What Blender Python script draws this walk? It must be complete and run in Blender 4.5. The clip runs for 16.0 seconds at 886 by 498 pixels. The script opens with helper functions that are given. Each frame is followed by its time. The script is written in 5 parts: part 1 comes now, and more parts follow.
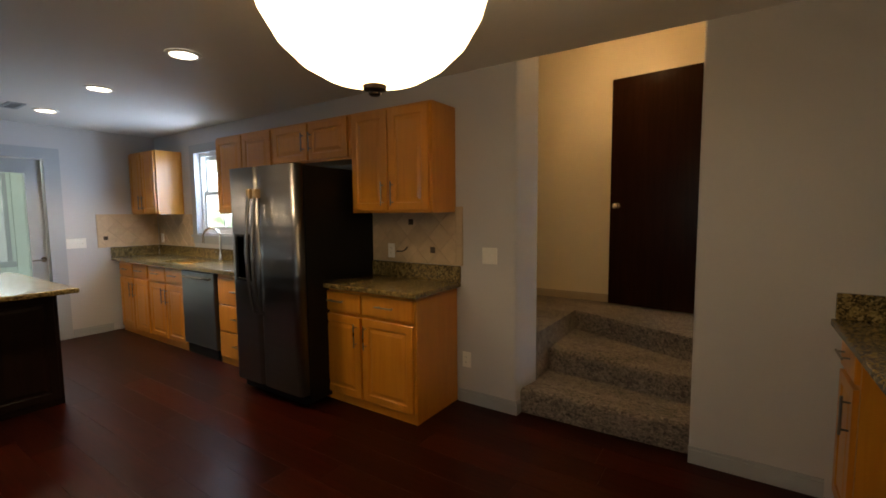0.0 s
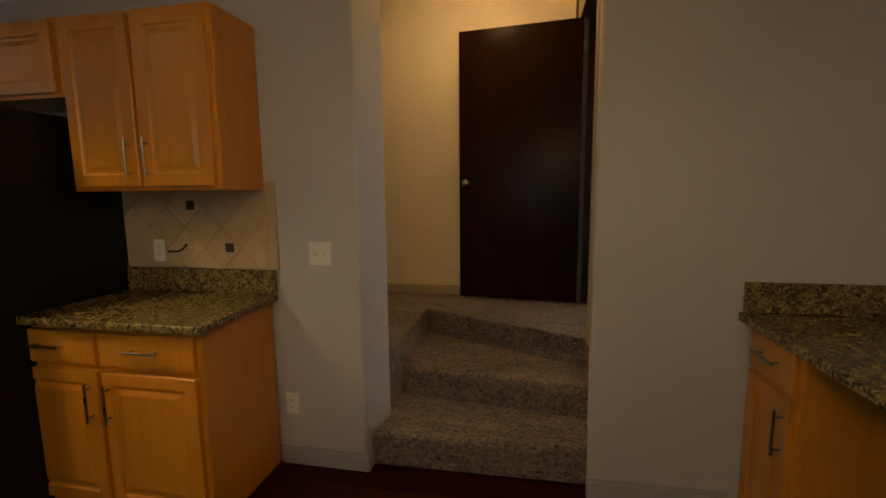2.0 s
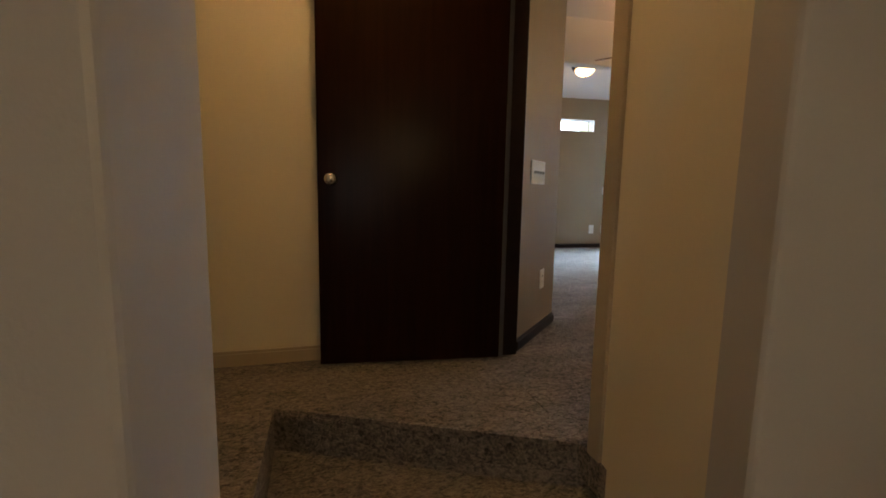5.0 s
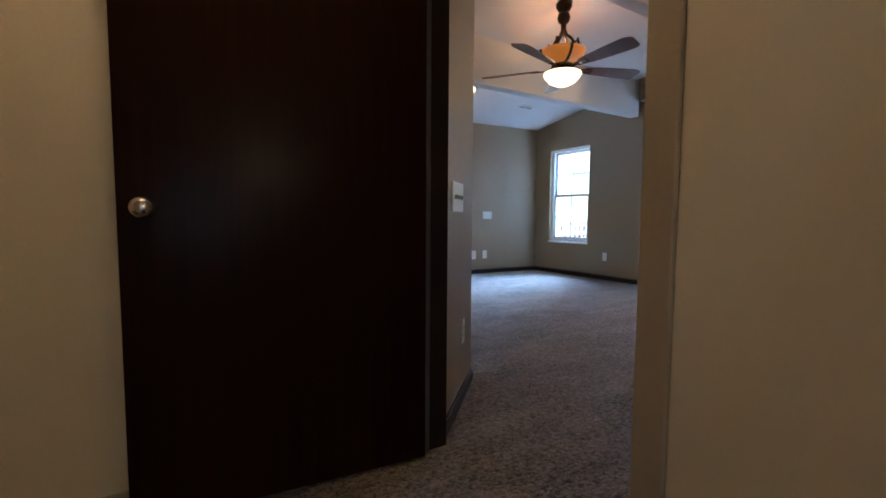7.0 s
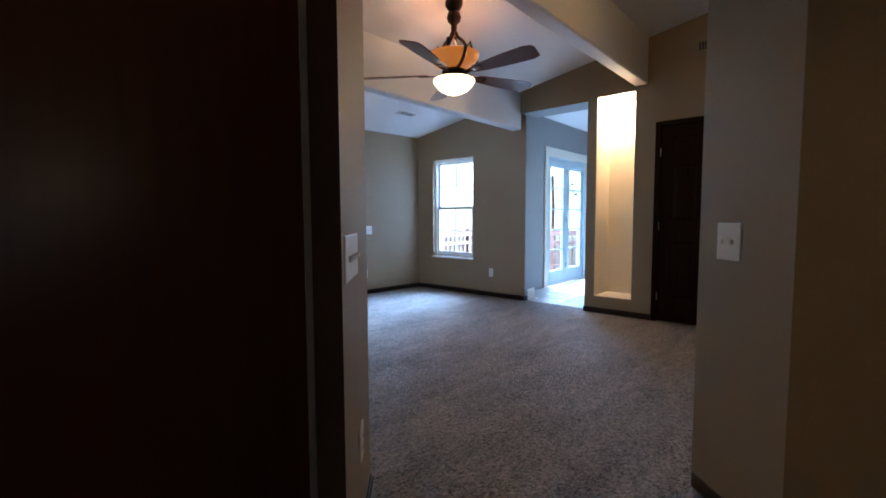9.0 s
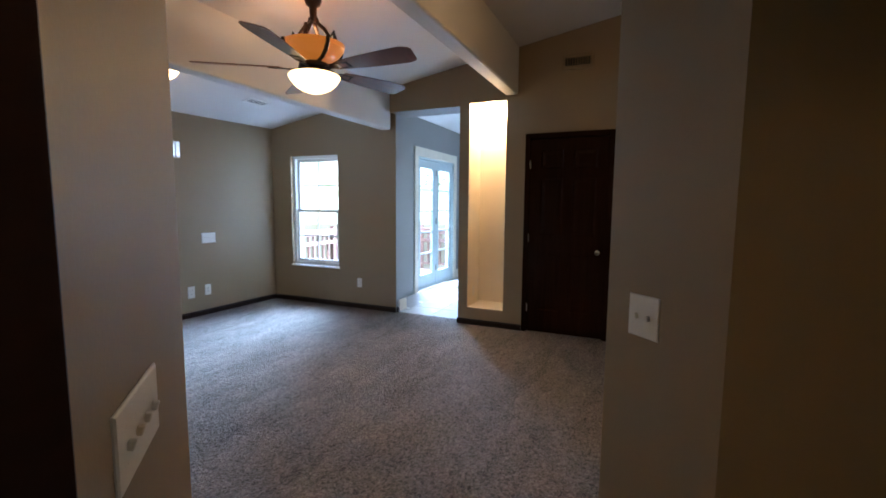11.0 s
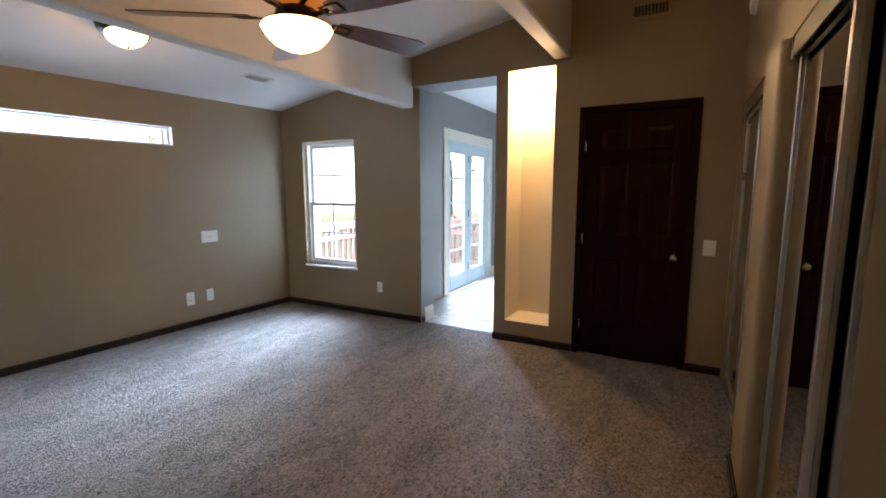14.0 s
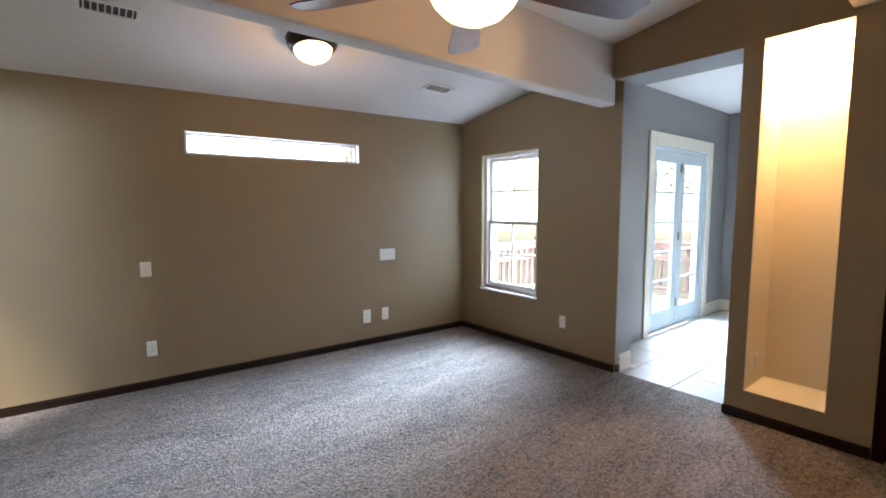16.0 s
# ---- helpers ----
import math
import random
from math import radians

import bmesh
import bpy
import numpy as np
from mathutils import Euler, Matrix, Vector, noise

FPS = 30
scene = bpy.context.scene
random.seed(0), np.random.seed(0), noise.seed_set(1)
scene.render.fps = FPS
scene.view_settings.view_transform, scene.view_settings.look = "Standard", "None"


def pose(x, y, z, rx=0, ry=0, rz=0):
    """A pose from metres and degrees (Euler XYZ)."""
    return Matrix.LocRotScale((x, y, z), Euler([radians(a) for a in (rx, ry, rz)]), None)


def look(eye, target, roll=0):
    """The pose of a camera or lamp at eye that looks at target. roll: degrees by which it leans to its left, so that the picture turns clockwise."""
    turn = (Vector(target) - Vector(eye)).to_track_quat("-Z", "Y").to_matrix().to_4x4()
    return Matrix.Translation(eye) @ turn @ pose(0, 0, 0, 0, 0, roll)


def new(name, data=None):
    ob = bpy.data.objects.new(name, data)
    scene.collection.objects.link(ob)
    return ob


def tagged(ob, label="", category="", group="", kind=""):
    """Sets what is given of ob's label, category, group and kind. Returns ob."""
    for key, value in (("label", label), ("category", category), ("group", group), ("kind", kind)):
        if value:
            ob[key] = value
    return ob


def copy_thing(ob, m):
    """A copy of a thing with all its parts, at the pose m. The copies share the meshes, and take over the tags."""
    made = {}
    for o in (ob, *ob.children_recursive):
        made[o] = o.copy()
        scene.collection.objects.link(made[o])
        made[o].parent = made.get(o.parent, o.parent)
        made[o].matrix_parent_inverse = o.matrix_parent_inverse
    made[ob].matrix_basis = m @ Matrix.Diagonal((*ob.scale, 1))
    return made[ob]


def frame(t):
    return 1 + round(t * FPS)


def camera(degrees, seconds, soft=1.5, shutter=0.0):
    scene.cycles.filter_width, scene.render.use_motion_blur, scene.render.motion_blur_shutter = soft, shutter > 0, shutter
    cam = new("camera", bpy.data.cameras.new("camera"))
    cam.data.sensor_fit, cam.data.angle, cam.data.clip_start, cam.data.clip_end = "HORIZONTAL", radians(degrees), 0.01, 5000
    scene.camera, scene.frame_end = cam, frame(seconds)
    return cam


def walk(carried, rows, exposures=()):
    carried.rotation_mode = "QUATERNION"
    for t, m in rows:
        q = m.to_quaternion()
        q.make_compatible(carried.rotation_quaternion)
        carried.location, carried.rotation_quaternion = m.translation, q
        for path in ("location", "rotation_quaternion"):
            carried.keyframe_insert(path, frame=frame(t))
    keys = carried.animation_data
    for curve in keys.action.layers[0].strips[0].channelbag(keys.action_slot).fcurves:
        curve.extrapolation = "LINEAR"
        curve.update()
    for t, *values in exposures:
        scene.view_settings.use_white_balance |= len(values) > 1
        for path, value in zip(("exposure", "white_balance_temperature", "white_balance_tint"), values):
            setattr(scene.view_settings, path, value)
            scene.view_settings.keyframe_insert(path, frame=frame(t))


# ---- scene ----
cam = camera(90.0, 16.0, soft=1.75)
PATH = [
    (0, (-0.039, 0.124, 1.424), (-1.151, 1.777, 1.254), -0.5),
    (0.5, (-0.187, 0.315, 1.418), (-1.083, 2.094, 1.239), 0.1),
    (1, (-0.305, 0.509, 1.413), (-1.006, 2.371, 1.213), 0.4),
    (1.5, (-0.404, 0.713, 1.417), (-0.945, 2.625, 1.186), -0.2),
    (2, (-0.504, 0.918, 1.403), (-0.89, 2.863, 1.141), -0.6),
    (2.5, (-0.578, 1.123, 1.4), (-0.812, 3.089, 1.116), -0.6),
    (3, (-0.648, 1.321, 1.393), (-0.764, 3.296, 1.1), -0.5),
    (3.5, (-0.705, 1.526, 1.404), (-0.733, 3.506, 1.119), -0.4),
    (3.7, (-0.744, 1.608, 1.41), (-0.724, 3.589, 1.132), -0.3),
    (5.8, (-1.131, 2.577, 1.408), (-0.373, 4.412, 1.171), 0.5),
    (6, (-1.105, 2.627, 1.423), (-0.31, 4.448, 1.194), 0.1),
    (6.5, (-1.069, 2.794, 1.43), (-0.109, 4.538, 1.239), 0.4),
    (7, (-0.965, 2.986, 1.44), (0.101, 4.673, 1.295), 0.4),
    (7.5, (-0.909, 3.116, 1.456), (0.252, 4.74, 1.335), 0.6),
    (8, (-0.837, 3.309, 1.513), (0.419, 4.86, 1.384), 0.9),
    (8.2, (-0.785, 3.389, 1.533), (0.516, 4.902, 1.404), 0.8),
    (8.5, (-0.739, 3.466, 1.591), (0.635, 4.913, 1.458), 0.3),
    (8.6, (-0.721, 3.49, 1.602), (0.68, 4.912, 1.467), 0.2),
    (9, (-0.642, 3.581, 1.646), (0.855, 4.899, 1.507), -0.2),
    (9.4, (-0.571, 3.658, 1.714), (1.021, 4.859, 1.567), -0.2),
    (9.5, (-0.553, 3.672, 1.72), (1.06, 4.846, 1.574), -0.2),
    (10, (-0.459, 3.743, 1.792), (1.248, 4.774, 1.638), 0.7),
    (12.3, (0.028, 4.04, 1.968), (1.891, 4.716, 1.695), -0.5),
    (12.5, (0.089, 4.057, 1.968), (1.948, 4.735, 1.68), -0.3),
    (13, (0.217, 4.151, 1.968), (2.068, 4.844, 1.662), -0.0),
    (13.5, (0.373, 4.187, 1.965), (2.19, 4.973, 1.677), 0.1),
    (14, (0.52, 4.23, 1.977), (2.264, 5.174, 1.71), -0.1),
    (14.5, (0.652, 4.308, 1.977), (2.298, 5.418, 1.733), -0.2),
    (15, (0.791, 4.437, 1.973), (2.34, 5.684, 1.759), 0.0),
    (15.5, (0.929, 4.569, 1.975), (2.348, 5.963, 1.77), -0.0),
    (16, (1.043, 4.693, 1.973), (2.289, 6.247, 1.785), -0.2),
]
EXPOSURES = [(0.0, 0.12, 7250, 10), (1.5, 0.14, 7500, 10), (3.5, -0.05, 7300, 10), (6.0, -0.12, 6300, 10), (7.0, -0.2, 5300, 10), (8.5, -0.12, 5200, 10), (10.0, -0.1, 5500, 10), (13.0, -0.06, 6400, 12), (16.0, 0.1, 7150, 15)]
walk(cam, [(t, look(eye, target, roll)) for t, eye, target, roll in PATH], EXPOSURES)

# ---- world, sun, exposure ----
world = bpy.data.worlds.new("sky")
scene.world = world
world.use_nodes = True
wn = world.node_tree.nodes
sky = wn.new("ShaderNodeTexSky")
sky.sky_type, sky.sun_disc = "NISHITA", False
sky.sun_elevation, sky.sun_rotation = radians(54), radians(231)
wn["Background"].inputs["Strength"].default_value = 0.15
world.node_tree.links.new(sky.outputs[0], wn["Background"].inputs["Color"])
sun = new("sun", bpy.data.lights.new("sun", "SUN"))
sun.data.energy, sun.data.angle, sun.data.color = 5.0, radians(10), (1.0, 0.96, 0.9)
sun.matrix_world = look((-22, -18, 40), (0, 0, 0))


def lamp(name, m, kind, energy, color, size=0.1, size_y=0.0, spot=0):
    ob = new(name, bpy.data.lights.new(name, kind))
    ob.matrix_world = m
    ob.data.energy, ob.data.color = energy, color
    if kind == "AREA":
        ob.data.shape, ob.data.size, ob.data.size_y = "RECTANGLE", size, size_y or size
    else:
        ob.data.shadow_soft_size = size
    if spot:
        ob.data.spot_size, ob.data.spot_blend = radians(spot), 0.6
    return ob


DAY = (0.53, 0.71, 1.0)
FZ = 0.52      # upper floor
CZ = 2.40      # kitchen ceiling


def slope(y):
    """Height of the bedroom's sloped ceiling."""
    return 2.945 + 0.172 * (8.72 - y)


# daylight through the openings
lamp("sky_light_bedroom", look((7.2, 8.5, 3.2), (3.0, 7.6, 0.6)), "AREA", 2050, (0.47, 0.69, 1.0), 1.6, 1.6)
lamp("window_light_transom", look((2.37, 8.99, 2.50), (2.43, 7.0, 1.6)), "AREA", 14, DAY, 1.5, 0.17)
lamp("sky_light_doors", look((6.6, 8.9, 4.0), (6.4, 6.2, 0.5)), "AREA", 900, DAY, 1.8, 1.6)
lamp("sky_light_deck", look((10.4, 8.65, 4.0), (3.6, 5.9, 0.5)), "AREA", 1700, DAY, 2.0, 1.2)
# added fill from an unseen opening in the sunroom's east wall
lamp("fill_light_sunroom", look((8.02, 4.65, 1.8), (3.0, 6.6, 1.0)), "AREA", 35, DAY, 2.0, 1.6)
lamp("window_light_kitchen", look((-4.975, 3.02, 1.66), (-5.7, 1.0, 0.9)), "AREA", 34, DAY, 0.74, 0.84)
lamp("window_light_kitchen_back", look((-1.95, -2.47, 1.48), (-1.95, 2.0, 1.2)), "AREA", 3, DAY, 0.9, 0.85)
# added fill lamp beneath the porch cover, in place of daylight there
lamp("fill_light_porch", look((-8.0, 1.3, 2.5), (-5.0, 1.2, 0.2)), "AREA", 60, (0.70, 0.90, 1.0), 1.2, 1.2)
lamp("sky_light_west", look((-2.5, 6.6, 3.1), (0.6, 9.0, 1.15)), "AREA", 220, DAY, 0.6, 0.6)
# lamps of the house
for lx in (-2.925, -4.226, -5.49):
    lamp("downlight_bulb", pose(lx, 1.575, CZ - 0.03), "SPOT", 52, (1.0, 0.74, 0.46), 0.05, spot=125)
lamp("fan_uplight", pose(2.24, 5.99, 2.925), "POINT", 11, (1.0, 0.56, 0.26), 0.05)
lamp("fan_bulb", pose(2.24, 5.99, 2.655), "SPOT", 9, (1.0, 0.60, 0.28), 0.02, spot=125)
lamp("dome_bulb", pose(2.30, 7.63, slope(7.63) - 0.225), "POINT", 6, (1.0, 0.56, 0.22), 0.02)
lamp("dome_bulb", pose(2.30, 4.32, slope(4.32) - 0.225), "POINT", 6.5, (1.0, 0.56, 0.22), 0.02)
lamp("niche_bulb", pose(4.70, 5.48, 3.003), "POINT", 78, (1.0, 0.65, 0.34), 0.02)

# ---- materials ----


def nodes_of(name):
    m = bpy.data.materials.new(name)
    m.use_nodes = True
    return m, m.node_tree.nodes, m.node_tree.links, m.node_tree.nodes["Principled BSDF"]


def material(name, color, rough=0.5, metal=0.0, vary=0.08, scale=3.0, bump=0.0, bump_scale=120.0, spec=0.5, coat=0.0, random_by=0.0, fine=0.04):
    """Base colour with variation at two scales, and fine relief."""
    m, n, l, b = nodes_of(name)
    tc = n.new("ShaderNodeTexCoord")
    big = n.new("ShaderNodeTexNoise")
    big.inputs["Scale"].default_value, big.inputs["Detail"].default_value = scale, 4
    small = n.new("ShaderNodeTexNoise")
    small.inputs["Scale"].default_value, small.inputs["Detail"].default_value = bump_scale, 3
    for q in (big, small):
        l.new(tc.outputs["Object"], q.inputs["Vector"])
    add = n.new("ShaderNodeMath"); add.operation = "MULTIPLY_ADD"
    l.new(big.outputs["Fac"], add.inputs[0]); add.inputs[1].default_value = vary * 2; add.inputs[2].default_value = 1 - vary
    add2 = n.new("ShaderNodeMath"); add2.operation = "MULTIPLY_ADD"
    l.new(small.outputs["Fac"], add2.inputs[0]); add2.inputs[1].default_value = fine * 2; add2.inputs[2].default_value = -fine
    tot = n.new("ShaderNodeMath"); tot.operation = "ADD"
    l.new(add.outputs[0], tot.inputs[0]); l.new(add2.outputs[0], tot.inputs[1])
    last = tot
    if random_by:
        oi = n.new("ShaderNodeObjectInfo")
        r = n.new("ShaderNodeMath"); r.operation = "MULTIPLY_ADD"
        l.new(oi.outputs["Random"], r.inputs[0]); r.inputs[1].default_value = random_by * 2; r.inputs[2].default_value = 1 - random_by
        mm = n.new("ShaderNodeMath"); mm.operation = "MULTIPLY"
        l.new(tot.outputs[0], mm.inputs[0]); l.new(r.outputs[0], mm.inputs[1])
        last = mm
    hsv = n.new("ShaderNodeHueSaturation")
    hsv.inputs["Color"].default_value = (*color, 1)
    l.new(last.outputs[0], hsv.inputs["Value"])
    l.new(hsv.outputs[0], b.inputs["Base Color"])
    rr = n.new("ShaderNodeMath"); rr.operation = "MULTIPLY_ADD"
    l.new(big.outputs["Fac"], rr.inputs[0]); rr.inputs[1].default_value = 0.16; rr.inputs[2].default_value = rough - 0.08
    l.new(rr.outputs[0], b.inputs["Roughness"])
    b.inputs["Metallic"].default_value = metal
    b.inputs["Specular IOR Level"].default_value = spec
    b.inputs["Coat Weight"].default_value = coat
    if bump:
        bp = n.new("ShaderNodeBump")
        bp.inputs["Strength"].default_value, bp.inputs["Distance"].default_value = 1.0, bump
        l.new(small.outputs["Fac"], bp.inputs["Height"])
        l.new(bp.outputs[0], b.inputs["Normal"])
    return m


def wood(name, dark, light, rough, grain=(1.0, 1.0, 0.06), scale=30.0, coat=0.0, random_by=0.0, spec=0.5):
    """Stretched grain between two tones; grain: how far each axis is squeezed."""
    m, n, l, b = nodes_of(name)
    tc = n.new("ShaderNodeTexCoord")
    mp = n.new("ShaderNodeMapping"); mp.inputs["Scale"].default_value = grain
    l.new(tc.outputs["Object"], mp.inputs["Vector"])
    vec = mp.outputs[0]
    if random_by:
        oi = n.new("ShaderNodeObjectInfo")
        mul = n.new("ShaderNodeMath"); mul.operation = "MULTIPLY"; mul.inputs[1].default_value = 37.0
        l.new(oi.outputs["Random"], mul.inputs[0])
        va = n.new("ShaderNodeVectorMath"); va.operation = "ADD"
        l.new(vec, va.inputs[0]); l.new(mul.outputs[0], va.inputs[1])
        vec = va.outputs[0]
    no = n.new("ShaderNodeTexNoise"); no.inputs["Scale"].default_value, no.inputs["Detail"].default_value, no.inputs["Distortion"].default_value = scale, 6, 0.6
    l.new(vec, no.inputs["Vector"])
    big = n.new("ShaderNodeTexNoise"); big.inputs["Scale"].default_value = 2.5
    l.new(vec, big.inputs["Vector"])
    mixv = n.new("ShaderNodeMath"); mixv.operation = "MULTIPLY_ADD"; mixv.inputs[1].default_value = 0.45
    l.new(big.outputs["Fac"], mixv.inputs[0])
    half = n.new("ShaderNodeMath"); half.operation = "MULTIPLY"; half.inputs[1].default_value = 0.55
    l.new(no.outputs["Fac"], half.inputs[0]); l.new(half.outputs[0], mixv.inputs[2])
    cr = n.new("ShaderNodeValToRGB")
    cr.color_ramp.elements[0].position, cr.color_ramp.elements[0].color = 0.3, (*dark, 1)
    cr.color_ramp.elements[1].position, cr.color_ramp.elements[1].color = 0.68, (*light, 1)
    l.new(mixv.outputs[0], cr.inputs["Fac"])
    if random_by:
        hsv = n.new("ShaderNodeHueSaturation")
        r = n.new("ShaderNodeMath"); r.operation = "MULTIPLY_ADD"; r.inputs[1].default_value = 2 * random_by; r.inputs[2].default_value = 1 - random_by
        l.new(oi.outputs["Random"], r.inputs[0]); l.new(r.outputs[0], hsv.inputs["Value"])
        l.new(cr.outputs[0], hsv.inputs["Color"]); l.new(hsv.outputs[0], b.inputs["Base Color"])
    else:
        l.new(cr.outputs[0], b.inputs["Base Color"])
    b.inputs["Roughness"].default_value, b.inputs["Coat Weight"].default_value = rough, coat
    b.inputs["Specular IOR Level"].default_value = spec
    b.inputs["Coat Roughness"].default_value = 0.25
    bp = n.new("ShaderNodeBump"); bp.inputs["Distance"].default_value, bp.inputs["Strength"].default_value = 0.0006, 0.6
    l.new(no.outputs["Fac"], bp.inputs["Height"]); l.new(bp.outputs[0], b.inputs["Normal"])
    return m


def granite(name):
    m, n, l, b = nodes_of(name)
    tc = n.new("ShaderNodeTexCoord")
    vo = n.new("ShaderNodeTexVoronoi"); vo.inputs["Scale"].default_value = 110
    no = n.new("ShaderNodeTexNoise"); no.inputs["Scale"].default_value, no.inputs["Detail"].default_value, no.inputs["Distortion"].default_value = 38, 8, 1.4
    for q in (vo, no):
        l.new(tc.outputs["Object"], q.inputs["Vector"])
    sep = n.new("ShaderNodeSeparateColor"); l.new(vo.outputs["Color"], sep.inputs[0])
    ad = n.new("ShaderNodeMath"); ad.operation = "MULTIPLY_ADD"; ad.inputs[1].default_value = 0.3
    l.new(sep.outputs[0], ad.inputs[0])
    ha = n.new("ShaderNodeMath"); ha.operation = "MULTIPLY"; ha.inputs[1].default_value = 0.75
    l.new(no.outputs["Fac"], ha.inputs[0]); l.new(ha.outputs[0], ad.inputs[2])
    cr = n.new("ShaderNodeValToRGB")
    e = cr.color_ramp.elements
    e[0].position, e[0].color = 0.34, (0.030, 0.024, 0.012, 1)
    e[1].position, e[1].color = 0.72, (0.30, 0.235, 0.105, 1)
    for p, c in ((0.45, (0.085, 0.064, 0.028)), (0.53, (0.165, 0.115, 0.040)), (0.62, (0.22, 0.165, 0.060))):
        q = e.new(p); q.color = (*c, 1)
    l.new(ad.outputs[0], cr.inputs["Fac"]); l.new(cr.outputs[0], b.inputs["Base Color"])
    b.inputs["Roughness"].default_value = 0.25
    return m


def carpet_material(name, dark, light):
    """Cut pile: lumpy tufts in loose rows, and broad brushed sweeps."""
    m, n, l, b = nodes_of(name)
    tc = n.new("ShaderNodeTexCoord")

    def layer(scale, detail, squeeze, turn, distortion=0.0):
        mp = n.new("ShaderNodeMapping"); mp.inputs["Scale"].default_value = squeeze; mp.inputs["Rotation"].default_value = (0, 0, turn)
        no = n.new("ShaderNodeTexNoise")
        no.inputs["Scale"].default_value, no.inputs["Detail"].default_value, no.inputs["Distortion"].default_value = scale, detail, distortion
        l.new(tc.outputs["Object"], mp.inputs["Vector"]); l.new(mp.outputs[0], no.inputs["Vector"])
        return no.outputs["Fac"]

    def weigh(a, k, rest=None):
        q = n.new("ShaderNodeMath"); q.operation = "MULTIPLY_ADD"; q.inputs[1].default_value = k
        q.inputs[2].default_value = 0.0
        l.new(a, q.inputs[0])
        if rest is not None:
            l.new(rest, q.inputs[2])
        return q.outputs[0]

    lump = layer(50, 3, (0.9, 1.25, 1.2), -0.5, 0.8)
    tuft = layer(120, 3, (1, 1, 1), 0.0)
    sweep = layer(1.7, 3, (0.55, 1.6, 1.0), 0.75, 1.6)
    rows = layer(8.0, 2, (0.55, 1.4, 1.0), 0.35, 1.4)
    pile = weigh(lump, 0.66, weigh(tuft, 0.34))
    tone = weigh(pile, 0.72, weigh(sweep, 0.18, weigh(rows, 0.12)))
    cr = n.new("ShaderNodeValToRGB")
    cr.color_ramp.elements[0].position, cr.color_ramp.elements[0].color = 0.40, (*dark, 1)
    cr.color_ramp.elements[1].position, cr.color_ramp.elements[1].color = 0.62, (*light, 1)
    l.new(tone, cr.inputs["Fac"]); l.new(cr.outputs[0], b.inputs["Base Color"])
    b.inputs["Roughness"].default_value = 0.95
    b.inputs["Specular IOR Level"].default_value = 0.1
    b.inputs["Sheen Weight"].default_value = 0.15
    bp = n.new("ShaderNodeBump"); bp.inputs["Distance"].default_value = 0.035
    l.new(tone, bp.inputs["Height"]); l.new(bp.outputs[0], b.inputs["Normal"])
    return m


def glass_material(name, tint=(1, 1, 1)):
    m, n, l, b = nodes_of(name)
    b.inputs["Base Color"].default_value = (*tint, 1)
    b.inputs["Transmission Weight"].default_value = 1
    b.inputs["Roughness"].default_value = 0.0
    b.inputs["IOR"].default_value = 1.45
    return m


def glow(name, color, strength, base=(0.9, 0.85, 0.75)):
    m, n, l, b = nodes_of(name)
    b.inputs["Base Color"].default_value = (*base, 1)
    b.inputs["Emission Color"].default_value = (*color, 1)
    b.inputs["Emission Strength"].default_value = strength
    b.inputs["Roughness"].default_value = 0.3
    return m


M_KWALL = material("grey_wall_paint", (0.485, 0.478, 0.475), 0.55, vary=0.03, scale=1.2, bump=0.0006, bump_scale=90, fine=0.015)
M_LWALL = material("cream_wall_paint", (0.70, 0.632, 0.475), 0.55, vary=0.03, scale=1.2, bump=0.0006, bump_scale=90, fine=0.015)
M_BWALL = material("taupe_wall_paint", (0.272, 0.205, 0.118), 0.55, vary=0.03, scale=1.2, bump=0.0006, bump_scale=90, fine=0.015)
M_SWALL = material("slate_grey_wall_paint", (0.23, 0.225, 0.22), 0.5, vary=0.03, scale=1.2, bump=0.0006, bump_scale=90, fine=0.015)
M_CEIL = material("ceiling_paint", (0.72, 0.71, 0.69), 0.7, vary=0.02, scale=1.0, bump=0.001, bump_scale=60, fine=0.015)
M_NICHE = material("niche_cream_paint", (0.82, 0.74, 0.60), 0.5, vary=0.02, bump=0.0004)
M_WHITE = material("white_trim_paint", (0.78, 0.77, 0.74), 0.4, vary=0.03, scale=6)
M_CREAMTRIM = material("cream_wood_trim", (0.70, 0.64, 0.53), 0.45, vary=0.08, scale=8)
M_GREYTRIM = material("grey_trim_paint", (0.34, 0.36, 0.38), 0.4, vary=0.04, scale=6)
M_STRIP = material("dull_grey_strip", (0.085, 0.085, 0.09), 0.55, vary=0.06, scale=6)
M_JAMB = material("tan_jamb_paint", (0.40, 0.33, 0.235), 0.5, vary=0.04, scale=3, bump=0.0004, bump_scale=90)
M_MINT = material("pale_blue_door_paint", (0.50, 0.585, 0.60), 0.35, vary=0.03, scale=6)
M_DARKTRIM = wood("dark_brown_trim", (0.012, 0.006, 0.004), (0.026, 0.013, 0.009), 0.35, (1, 1, 1), 20, spec=0.3)
M_DARKDOOR = wood("espresso_door", (0.0105, 0.0038, 0.0017), (0.023, 0.0086, 0.0038), 0.24, (1, 1, 0.05), 40, spec=0.06)
M_MAPLE = wood("honey_maple", (0.51, 0.185, 0.016), (0.63, 0.262, 0.029), 0.33, (1, 1, 0.07), 32, coat=0.25, random_by=0.08)
M_PLANK = wood("cherry_laminate", (0.011, 0.0017, 0.0006), (0.038, 0.0060, 0.0017), 0.30, (0.08, 1, 1), 45, coat=0.0, random_by=0.3, spec=0.11)
M_ISLAND = wood("island_espresso", (0.006, 0.003, 0.002), (0.014, 0.007, 0.005), 0.35, (1, 1, 0.06), 30, spec=0.25)
